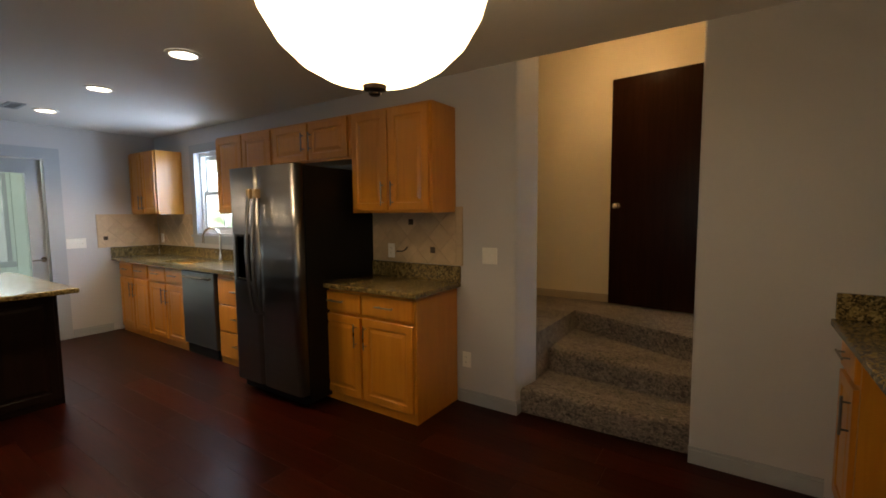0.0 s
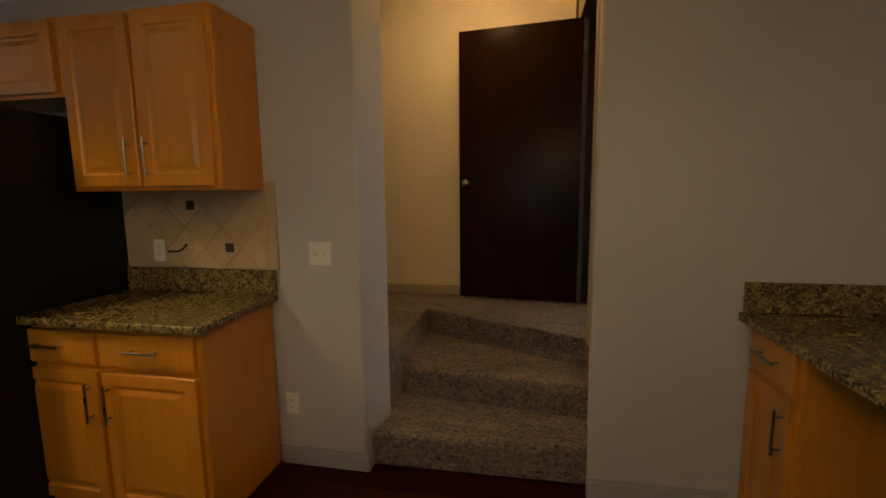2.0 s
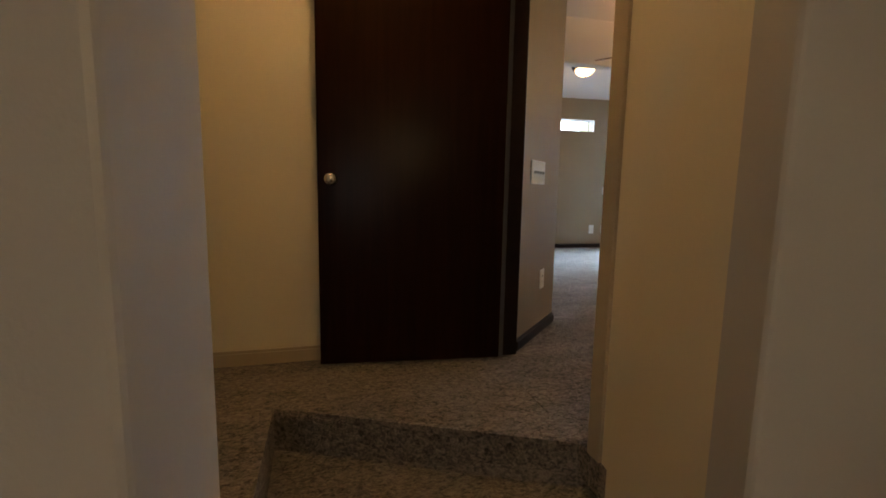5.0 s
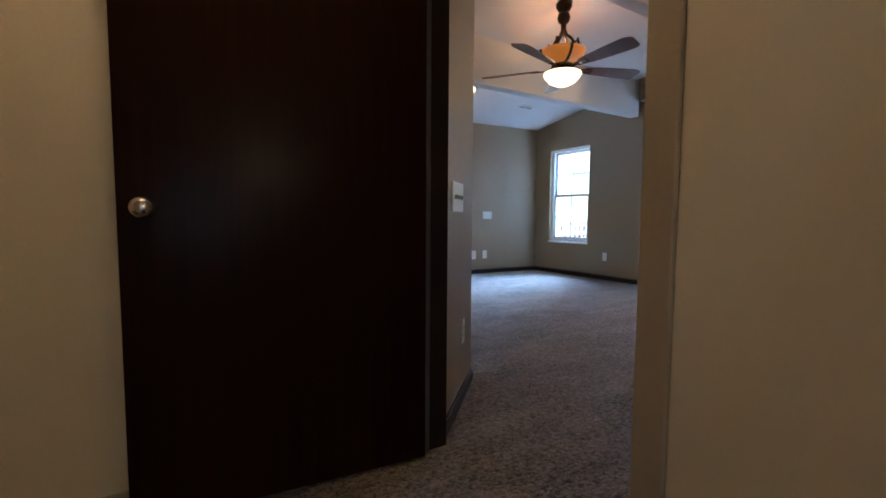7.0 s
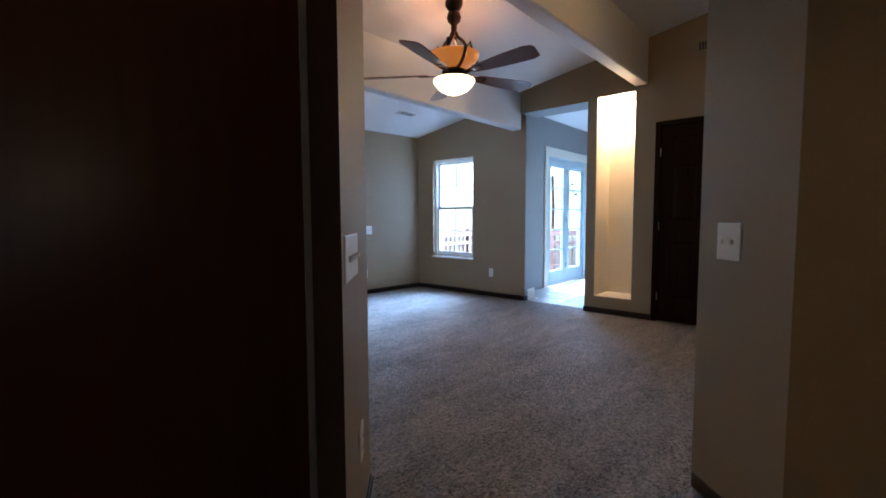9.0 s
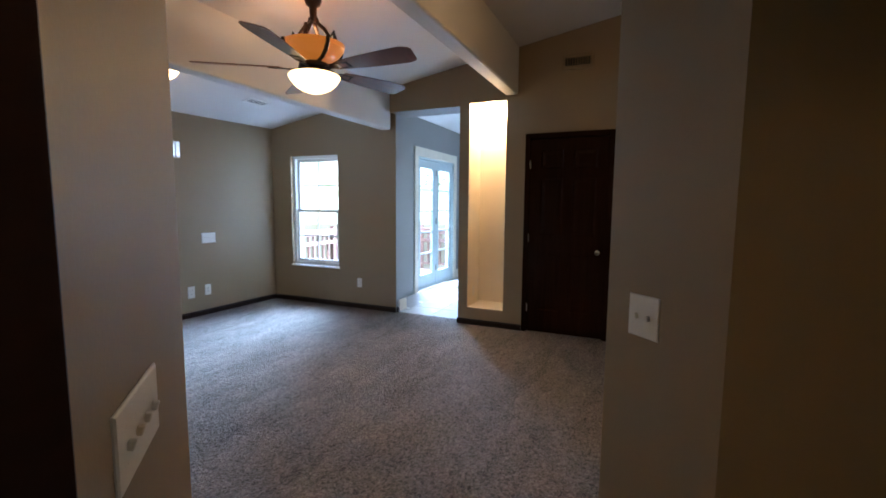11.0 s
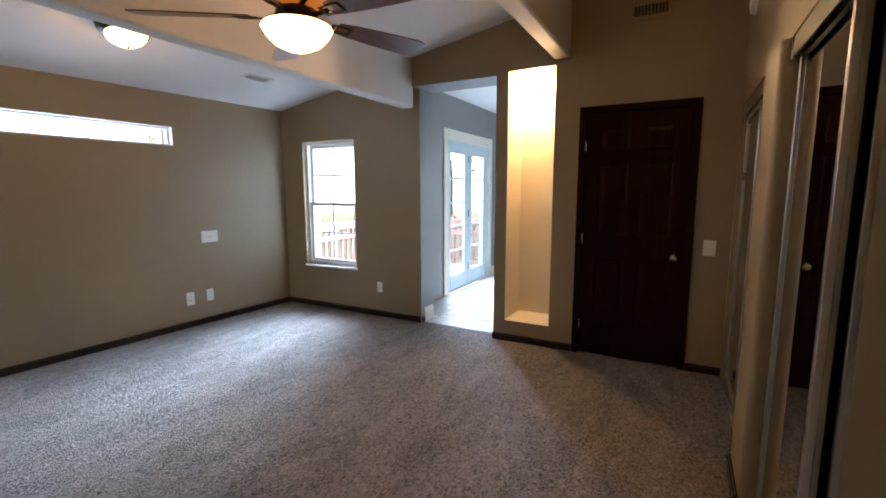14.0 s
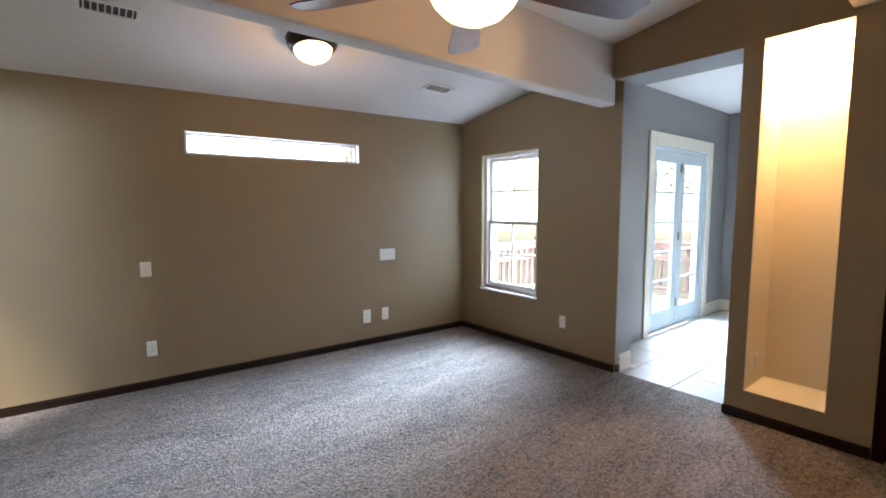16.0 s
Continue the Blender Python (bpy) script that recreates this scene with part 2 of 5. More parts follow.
M_GRANITE = granite("speckled_granite")
M_CARPET = carpet_material("carpet_pile", (0.052, 0.044, 0.037), (0.300, 0.258, 0.222))
M_STEEL = material("brushed_steel", (0.20, 0.20, 0.205), 0.33, 1.0, vary=0.1, scale=2)
bp_n = M_STEEL.node_tree.nodes
wavy = bp_n.new("ShaderNodeTexNoise")
wavy.inputs["Scale"].default_value, wavy.inputs["Detail"].default_value = 5.0, 1
wmap = bp_n.new("ShaderNodeMapping"); wmap.inputs["Scale"].default_value = (0.15, 0.15, 1.6)
wtc = bp_n.new("ShaderNodeTexCoord"); wbump = bp_n.new("ShaderNodeBump")
wbump.inputs["Distance"].default_value = 0.012
for a_s, b_s in ((wtc.outputs["Object"], wmap.inputs["Vector"]), (wmap.outputs[0], wavy.inputs["Vector"]), (wavy.outputs["Fac"], wbump.inputs["Height"]), (wbump.outputs[0], bp_n["Principled BSDF"].inputs["Normal"])):
    M_STEEL.node_tree.links.new(a_s, b_s)
M_NICKEL = material("satin_nickel", (0.60, 0.57, 0.52), 0.22, 1.0, vary=0.03)
M_DARKSTEEL = material("pewter_handle", (0.22, 0.21, 0.20), 0.3, 1.0, vary=0.05)
M_BRONZE = material("oiled_bronze", (0.030, 0.018, 0.012), 0.35, 0.6, vary=0.1, scale=20)
M_BLACK = material("black_plastic", (0.006, 0.006, 0.0065), 0.45, vary=0.1, spec=0.25)
M_BLADE = wood("fan_blade_walnut", (0.085, 0.028, 0.012), (0.165, 0.057, 0.025), 0.34, (0.1, 1, 1), 30, coat=0.15)
M_TILE = material("travertine_tile", (0.50, 0.37, 0.225), 0.5, vary=0.2, scale=14, bump=0.001, bump_scale=60, random_by=0.09, fine=0.08)
M_GROUT = material("tile_grout", (0.46, 0.355, 0.22), 0.85, vary=0.1, bump=0.001)
M_ACCENT = material("bronze_glass_accent", (0.10, 0.075, 0.05), 0.25, 0.3, vary=0.3, scale=40)
M_SUNTILE = material("pale_floor_tile", (0.52, 0.50, 0.47), 0.25, vary=0.12, scale=6, random_by=0.05)
M_PLATE = material("white_plastic_plate", (0.76, 0.74, 0.68), 0.35, vary=0.02)
M_SLOT = material("dark_slot", (0.03, 0.03, 0.03), 0.6)
M_GLASS = glass_material("clear_glass")
M_MIRROR = material("mirror_silver", (0.86, 0.87, 0.87), 0.08, 1.0, vary=0.0, fine=0.0)
M_MIRROR.node_tree.nodes["Principled BSDF"].inputs["Roughness"].default_value = 0.02
for link in list(M_MIRROR.node_tree.links):
    if link.to_socket.name == "Roughness":
        M_MIRROR.node_tree.links.remove(link)
M_ALU = material("brushed_aluminium", (0.62, 0.60, 0.57), 0.3, 1.0, vary=0.05)
M_BOWL = glow("lit_opal_glass", (1.0, 0.64, 0.30), 6.0)
M_LANDING = glow("lit_landing_glass", (1.0, 0.61, 0.28), 19.0)
M_FANBOWL = glow("lit_scavo_glass", (1.0, 0.62, 0.27), 5.0)
M_PENDANT = glow("lit_pendant_glass", (1.0, 0.70, 0.37), 8.3)
M_AMBER = glow("lit_amber_glass", (1.0, 0.29, 0.035), 0.40, (0.55, 0.21, 0.05))
M_LED = glow("lit_downlight", (1.0, 0.90, 0.75), 8.0)
M_DECK = wood("deck_redwood", (0.24, 0.15, 0.11), (0.42, 0.29, 0.22), 0.7, (1, 1, 0.2), 20)
M_RAIL = wood("rail_redwood", (0.17, 0.10, 0.08), (0.30, 0.18, 0.15), 0.7, (1, 1, 0.2), 20)
M_SOIL = material("pale_ground", (0.36, 0.37, 0.30), 0.9, vary=0.2, scale=2)
M_BARK = material("tree_bark", (0.12, 0.09, 0.065), 0.9, vary=0.3, scale=8, bump=0.01, bump_scale=25)
M_LEAF = material("leaf_green", (0.10, 0.17, 0.05), 0.6, vary=0.3, scale=1.5)
M_SIDING = material("pale_siding", (0.55, 0.62, 0.58), 0.6, vary=0.05)
M_BRASS = material("tan_bracket", (0.42, 0.30, 0.17), 0.35, 0.4, vary=0.08)
M_SINK = material("sink_steel", (0.45, 0.45, 0.45), 0.3, 1.0)

# ---- builders ----


def thing(name, x, y, z, rz=0, label="", category="", group=""):
    ob = new(name)
    ob.empty_display_size = 0.1
    ob.matrix_world = pose(x, y, z, 0, 0, rz)
    return tagged(ob, label, category, group)


def finish(name, bm, mat, parent=None, label="", smooth=False):
    me = bpy.data.meshes.new(name)
    bm.normal_update()
    bm.to_mesh(me)
    bm.free()
    me.materials.append(mat)
    if smooth:
        me.shade_smooth()
    ob = new(name, me)
    if parent is not None:
        ob.parent = parent
    if label:
        tagged(ob, label)
    return ob


part = finish


def add_box(bm, x0, x1, y0, y1, z0, z1, bevel=0.0, seg=1):
    r = bmesh.ops.create_cube(bm, size=1)
    vs = r["verts"]
    for v in vs:
        v.co = Vector(((x0 + x1) / 2 + v.co.x * (x1 - x0), (y0 + y1) / 2 + v.co.y * (y1 - y0), (z0 + z1) / 2 + v.co.z * (z1 - z0)))
    if bevel:
        es = list({e for v in vs for e in v.link_edges})
        bmesh.ops.bevel(bm, geom=es, offset=bevel, segments=seg, affect="EDGES", profile=0.5)
    return bm


def box(x0, x1, y0, y1, z0, z1, bevel=0.0, seg=1):
    return add_box(bmesh.new(), x0, x1, y0, y1, z0, z1, bevel, seg)


def boxes(rows, bevel=0.0):
    bm = bmesh.new()
    for r in rows:
        add_box(bm, *r, bevel=bevel)
    return bm


def add_prism(bm, pts, z0, z1):
    """An upright prism over a plan outline; z1 may be a function of (x, y)."""
    top = z1 if callable(z1) else (lambda x, y: z1)
    lo = [bm.verts.new((x, y, z0)) for x, y in pts]
    hi = [bm.verts.new((x, y, top(x, y))) for x, y in pts]
    n = len(pts)
    bm.faces.new(lo[::-1])
    bm.faces.new(hi)
    for i in range(n):
        bm.faces.new((lo[i], lo[(i + 1) % n], hi[(i + 1) % n], hi[i]))
    bmesh.ops.recalc_face_normals(bm, faces=bm.faces[:])
    return bm


def prism(pts, z0, z1):
    return add_prism(bmesh.new(), pts, z0, z1)


def lathe(profile, seg=32, cap=True):
    """Turned round z from rows of (radius, height)."""
    bm = bmesh.new()
    rings = []
    for r, z in profile:
        rings.append([bm.verts.new((max(r, 1e-4) * math.cos(2 * math.pi * i / seg), max(r, 1e-4) * math.sin(2 * math.pi * i / seg), z)) for i in range(seg)])
    for a, b in zip(rings, rings[1:]):
        for i in range(seg):
            bm.faces.new((a[i], a[(i + 1) % seg], b[(i + 1) % seg], b[i]))
    if cap:
        bm.faces.new(rings[0][::-1])
        bm.faces.new(rings[-1])
    bmesh.ops.recalc_face_normals(bm, faces=bm.faces[:])
    return bm


def tube(points, radius, seg=10):
    """A round bar along points."""
    bm = bmesh.new()
    pts = [Vector(p) for p in points]
    rings = []
    for i, p in enumerate(pts):
        d = (pts[min(i + 1, len(pts) - 1)] - pts[max(i - 1, 0)]).normalized()
        side = d.orthogonal().normalized() if i == 0 else (side - d * side.dot(d)).normalized()
        up = d.cross(side)
        rings.append([bm.verts.new(p + radius * (math.cos(2 * math.pi * k / seg) * side + math.sin(2 * math.pi * k / seg) * up)) for k in range(seg)])
    for a, b in zip(rings, rings[1:]):
        for k in range(seg):
            bm.faces.new((a[k], a[(k + 1) % seg], b[(k + 1) % seg], b[k]))
    bm.faces.new(rings[0][::-1])
    bm.faces.new(rings[-1])
    bmesh.ops.recalc_face_normals(bm, faces=bm.faces[:])
    return bm


def moved(bm, m):
    bm.transform(m)
    return bm


def structure(name, bm, mat, label, category):
    return tagged(finish(name, bm, mat), label, category, kind="structure")


# ---- large structure: kitchen ----
KY = 2.885     # kitchen wall with the stairs
KX = -6.40     # kitchen end wall with the porch door
WX0, WX1, WZ0, WZ1 = -5.40, -4.55, 1.19, 2.12      # kitchen window opening
DY0, DY1, DZ = 0.86, 1.756, 2.03                   # porch door opening
structure("wall_kitchen_long", boxes([
    (KX - 0.14, WX0, KY, KY + 0.14, 0, CZ), (WX1, -3.0, KY, KY + 0.14, 0, CZ),
    (WX0, WX1, KY, KY + 0.14, 0, WZ0), (WX0, WX1, KY, KY + 0.14, WZ1, CZ)]), M_KWALL, "light grey painted kitchen wall with a window above the sink", "wall")
structure("wall_stair_pier", prism([(-3.0, KY), (-1.312, KY), (-1.302, KY + 0.004), (-1.297, KY + 0.014), (-1.248, 3.130), (-1.260, 3.145), (-3.0, 3.145)], 0, 3.2), M_KWALL, "light grey painted wall beside the carpeted stairs", "wall")
structure("wall_kitchen_right", prism([(-0.2345, KY + 0.012), (-0.230, KY + 0.004), (-0.224, KY), (1.12, KY), (1.12, 3.0), (-0.2182, 3.0)], 0, 4.2), M_KWALL, "light grey painted wall between stairs and counter", "wall")
structure("wall_kitchen_east", boxes([(1.0, 1.12, -2.4, KY, 0, CZ)]), M_KWALL, "light grey painted side wall", "wall")
structure("wall_kitchen_south", boxes([(KX - 0.14, -2.45, -2.52, -2.4, 0, CZ), (-1.45, 1.12, -2.52, -2.4, 0, CZ), (-2.45, -1.45, -2.52, -2.4, 0, 1.0), (-2.45, -1.45, -2.52, -2.4, 1.95, CZ)]), M_KWALL, "light grey painted back wall", "wall")
structure("wall_kitchen_west", boxes([
    (KX - 0.14, KX, -2.4, DY0, 0, CZ), (KX - 0.14, KX, DY1, KY, 0, CZ), (KX - 0.14, KX, DY0, DY1, DZ, CZ)]), M_KWALL, "light grey painted end wall with a glazed door", "wall")
structure("ceiling_kitchen", boxes([(KX - 0.14, 1.12, -2.52, KY, CZ, CZ + 0.12)]), M_CEIL, "flat white painted kitchen ceiling", "ceiling")
floor_kitchen = structure("floor_kitchen", boxes([(KX - 0.14, 1.12, -2.52, KY + 0.1, -0.12, -0.008)]), M_PLANK, "dark cherry laminate plank kitchen floor", "floor")


def baseboard(name, x0, y0, x1, y1, z, h, mat, label, t=0.016, side=1):
    """A board along a wall's foot; side 1 puts it to the left of the way from the first to the second end."""
    d = Vector((x1 - x0, y1 - y0, 0))
    a = math.degrees(math.atan2(d.y, d.x))
    n = d.length
    bm = bmesh.new()
    add_box(bm, 0, n, 0, t * side, z, z + h * 0.82)
    add_box(bm, 0, n, 0, t * 0.55 * side, z + h * 0.82, z + h)
    bmesh.ops.recalc_face_normals(bm, faces=bm.faces[:])
    moved(bm, pose(x0, y0, 0, 0, 0, a))
    return structure(name, bm, mat, label, "baseboard")


for x0, y0, x1, y1, s in ((-1.76, KY, -1.297, KY, -1), (-1.297, KY - 0.016, -1.294, KY + 0.055, -1), (-0.236, KY, 0.35, KY, -1), (KX, DY1 + 0.15, KX, 2.30, -1), (KX, -2.4, KX, DY0 - 0.15, -1)):
    baseboard("baseboard_kitchen", x0, y0, x1, y1, 0, 0.095, M_GREYTRIM, "grey painted kitchen baseboard", side=s)

# ---- large structure: landing ----
LY = 4.60      # landing's back wall
DX = -0.17     # doorway plane
JY0, JZ = 3.50, FZ + 2.10
structure("wall_landing_back", boxes([(-3.0, DX - 0.02, LY, LY + 0.12, FZ - 0.1, 4.2)]), M_LWALL, "cream painted landing wall behind an open door", "wall")
structure("wall_landing_end", boxes([(-3.12, -3.0, 3.0, LY + 0.12, FZ - 0.1, 3.2)]), M_LWALL, "cream painted hall end wall", "wall")
structure("wall_stair_side", prism([(-0.2182, 3.0), (-0.06, 3.0), (-0.06, 3.445), (-0.166, 3.445)], 0, 4.2), M_LWALL, "cream painted wall beside the stairs", "wall")
structure("wall_door_header", boxes([(-0.165, -0.06, JY0 - 0.055, LY + 0.12, JZ + 0.03, 4.2)]), M_LWALL, "cream painted wall above the doorway", "wall")
structure("ceiling_landing", boxes([(-3.12, -0.10, 3.004, LY, 3.16, 3.28), (-3.12, -0.24, 2.889, 3.004, 3.16, 3.28)]), M_CEIL, "flat white painted landing ceiling", "ceiling")
structure("wall_above_opening", boxes([(-1.297, -0.236, KY + 0.004, KY + 0.12, CZ + 0.12, 3.2)]), M_LWALL, "cream painted strip above the stair opening", "wall")

# carpet: landing, hall and bedroom in one sheet
bm = bmesh.new()
add_prism(bm, [(-3.0, 3.1), (-1.262, 3.1), (-1.262, 4.09), (-1.262, LY), (-3.0, LY)], FZ - 0.12, FZ)
add_prism(bm, [(-1.262, 4.09), (-0.18, 3.57), (-0.17, LY), (-1.262, LY)], FZ - 0.12, FZ)
add_prism(bm, [(-0.17, 3.0), (4.62, 3.0), (4.62, 8.82), (-0.36, 9.1), (-0.36, LY), (-0.17, LY)], FZ - 0.12, FZ)
floor_carpet = structure("floor_carpet", bm, M_CARPET, "grey-brown cut pile carpet with brushed sweeps", "carpet floor")

# stairs: three carpeted steps, the upper ones turning
stairs = thing("carpeted_stairs", -0.74, 2.94, 0, label="three grey-brown carpeted steps turning towards the bedroom", category="stairs")
ST = Matrix.Translation((0.74, -2.94, 0))


def rounded_step(front, z0, z1, back):
    """A step over an outline whose first two points are its front edge, with a padded nosing."""
    bm = prism(front + back, z0, z1)
    f = Vector((*front[0], 0)), Vector((*front[1], 0))
    es = [e for e in bm.edges if all(abs(v.co.z - z1) < 1e-5 and min((v.co.xy - p.xy).length for p in f) < 1e-4 for v in e.verts)]
    bmesh.ops.bevel(bm, geom=es, offset=0.035, segments=5, affect="EDGES", profile=0.5)
    return moved(bm, ST)


part("step", rounded_step([(-1.29, 2.944), (-0.16, 2.967)], 0, 0.173, [(-0.16, 3.46), (-1.29, 3.7)]), M_CARPET, stairs)
part("step", rounded_step([(-1.245, 3.40), (-0.13, 3.262)], 0.0, 0.346, [(-0.13, 3.75), (-1.258, 4.2)]), M_CARPET, stairs)
part("step", rounded_step([(-1.254, 4.075), (-0.10, 3.54)], 0.0, FZ + 0.002, [(-0.10, 3.75), (-1.254, 4.25)]), M_CARPET, stairs)
part("side_riser", moved(prism([(-1.30, 3.13), (-1.256, 3.13), (-1.256, 4.2), (-1.30, 4.2)], 0, FZ + 0.002), ST), M_CARPET, stairs)

# the shadow on this board is put into its darker tan colour
baseboard("baseboard_landing", -3.0, LY, -0.25, LY, FZ, 0.075, M_JAMB, "landing baseboard, shadow put into its tan colour", side=-1)

# ---- large structure: bedroom ----
BX, NX, BY = 4.58, 4.475, 8.72       # window wall, niche wall, transom wall
OY0, OY1, OZ = 5.805, 6.705, 3.01      # opening to the sunroom
NY0, NY1, NZ0, NZ1 = 5.265, 5.69, 0.72, 3.03
BD0, BD1 = 4.20, 4.995               # panel door leaf
top = lambda x, y: slope(y) + 0.06
bm = bmesh.new()
W0, W1, H0, H1 = 7.585, 8.39, 1.05, 2.55     # bedroom window
for y0, y1, z0, z1 in ((OY1, W0, FZ - 0.1, None), (W1, BY + 0.2, FZ - 0.1, None), (W0, W1, FZ - 0.1, H0), (W0, W1, H1, None)):
    add_prism(bm, [(BX, y0), (BX + 0.25, y0), (BX + 0.25, y1), (BX, y1)], z0, z1 if z1 else top)
structure("wall_window", bm, M_BWALL, "taupe painted bedroom wall with a sash window", "wall")
bm = bmesh.new()
for y0, y1, z0, z1 in ((NY1 + 0.004, OY0, FZ - 0.1, None), (BD1 + 0.03, NY0 - 0.004, FZ - 0.1, None), (3.2, BD0 - 0.03, FZ - 0.1, None), (NY0 - 0.004, NY1 + 0.004, FZ - 0.1, NZ0 - 0.004), (NY0 - 0.004, NY1 + 0.004, NZ1 + 0.004, None),
                       (BD0 - 0.03, BD1 + 0.03, FZ + 2.10, None), (OY0, 6.725, OZ, None)):
    add_prism(bm, [(NX, y0), (NX + 0.105 + 0.0, y0), (NX + 0.105, y1), (NX, y1)], z0, z1 if z1 else top)
add_prism(bm, [(BX, OY0 - 0.0), (BX + 0.25, OY0), (BX + 0.25, OY1), (BX, OY1)], OZ, top)
add_prism(bm, [(NX + 0.108, BD0 - 0.1), (NX + 0.16, BD0 - 0.1), (NX + 0.16, BD1 + 0.1), (NX + 0.108, BD1 + 0.1)], FZ - 0.1, 2.8)
structure("wall_niche", bm, M_BWALL, "taupe painted bedroom wall with a lit niche and door", "wall")
TURN = 0.055                         # the transom wall runs slightly out of square


def wall_y(x):
    """Face of the transom wall."""
    return BY + TURN * (BX - x)


structure("opening_reveal", boxes([(BX + 0.004, BX + 0.254, OY1 - 0.004, OY1, FZ, OZ - 0.004), (NX + 0.004, BX + 0.254, OY0, OY1, OZ - 0.004, OZ), (NX + 0.004, NX + 0.109, OY0, OY0 + 0.004, FZ, OZ - 0.004)]), M_SWALL, "slate grey reveal of the sunroom opening", "wall")
bm = bmesh.new()
TX0, TX1, TZ0, TZ1 = 1.705, 3.243, 2.416, 2.603
for x0, x1, z0, z1 in ((-0.37, TX0, FZ - 0.1, None), (TX1, BX, FZ - 0.1, None), (TX0, TX1, FZ - 0.1, TZ0), (TX0, TX1, TZ1, None)):
    add_prism(bm, [(x0, wall_y(x0)), (x1, wall_y(x1)), (x1, wall_y(x1) + 0.2), (x0, wall_y(x0) + 0.2)], z0, z1 if z1 else 3.05)
structure("wall_transom", bm, M_BWALL, "taupe painted bedroom wall with a long high window", "wall")
bm = bmesh.new()
for y0, y1, z0, z1 in ((5.1, 7.95, FZ - 0.1, None), (8.5, 8.98, FZ - 0.1, None), (7.95, 8.5, FZ - 0.1, 1.0), (7.95, 8.5, 2.85, None)):
    add_prism(bm, [(-0.37, y0), (-0.25, y0), (-0.25, y1), (-0.37, y1)], z0, z1 if z1 else top)
structure("wall_bedroom_west", bm, M_BWALL, "taupe painted bedroom side wall", "wall")
structure("wall_passage_left", prism([(-0.024, 4.478), (0.488, 4.985), (0.488, 5.10), (-0.37, 5.10), (-0.37, LY + 0.13), (-0.19, LY + 0.13), (-0.14, LY), (-0.14, 4.478)], FZ - 0.1, top), M_BWALL, "taupe painted slanted wall with switches by the doorway", "wall")
CX0, CX1, CZH, CYW = 1.52, 2.77, FZ + 2.04, 3.90     # nearer closet opening
CF0, CF1 = 3.20, 4.40                                # farther closet opening
structure("wall_passage_right", prism([(1.39, 3.985), (1.09, 3.665), (1.09, 3.02), (CX0, 3.02), (CX0, CYW)], FZ - 0.1, top), M_BWALL, "taupe painted slanted wall with a switch plate", "wall")
bm = bmesh.new()
for x0, x1, z0 in ((CF1, NX, FZ - 0.1), (CX0, NX, CZH)):
    add_prism(bm, [(x0, 3.78), (x1, 3.78), (x1, CYW), (x0, CYW)], z0 if x0 == CX0 else FZ - 0.1, top if x0 == CX0 else CZH)
structure("wall_closet", bm, M_BWALL, "taupe painted wall around the closet opening", "wall")
structure("wall_alcove", boxes([(-0.055, 1.1, 3.002, 3.02, FZ - 0.1, 4.2), (-0.058, -0.045, 3.02, 3.468, FZ - 0.1, 4.2)]), M_BWALL, "taupe painted alcove wall beside the doorway", "wall")
arc = [(CX1 + 0.03 - 0.03 * math.cos(a), CYW + 0.03 * math.sin(a)) for a in np.linspace(0, math.pi / 2, 6)]
arc += [(CF0 - 0.03 + 0.03 * math.sin(a), CYW + 0.03 * math.cos(a)) for a in np.linspace(0, math.pi / 2, 6)]
structure("wall_closet_pier", prism(arc + [(CF0, 3.70), (CX1, 3.70)], FZ - 0.1, CZH), M_BWALL, "taupe painted round-edged pier between the closet doors", "wall")
structure("wall_closet_back", boxes([(CX0, 4.6, 3.15, 3.25, FZ - 0.1, 4.2)]), M_BWALL, "taupe painted closet back wall", "wall")
bm = bmesh.new()
pts = [(-0.42, 2.95), (4.85, 2.95), (4.85, 9.25), (-0.42, 9.25)]
lo = [bm.verts.new((x, y, slope(y))) for x, y in pts]
hi = [bm.verts.new((x, y, slope(y) + 0.12)) for x, y in pts]
bm.faces.new(lo); bm.faces.new(hi[::-1])
for i in range(4):
    bm.faces.new((lo[i], lo[(i + 1) % 4], hi[(i + 1) % 4], hi[i]))
bmesh.ops.recalc_face_normals(bm, faces=bm.faces[:])
structure("ceiling_bedroom", bm, M_CEIL, "sloped white painted bedroom ceiling", "ceiling")


def beam(name, y0, y1, z0, x0, x1, label):
    bm = bmesh.new()
    r = 0.02
    add_prism(bm, [(x0, y0), (x1, y0), (x1, y1), (x0, y1)], z0, lambda x, y: slope(y) + 0.02)
    es = [e for e in bm.edges if all(abs(v.co.z - z0) < 1e-5 for v in e.verts) and abs(e.verts[0].co.x - e.verts[1].co.x) > 1]
    bmesh.ops.bevel(bm, geom=es, offset=r, segments=4, affect="EDGES", profile=0.5)
    structure(name, bm, M_CEIL, label, "beam")


beam("beam_1", 6.745, 6.885, 2.812, -0.3, NX + 0.05, "white boxed ceiling beam across the bedroom")
beam("beam_2", 5.146, 5.286, 3.079, -0.3, NX + 0.02, "white boxed ceiling beam across the bedroom")

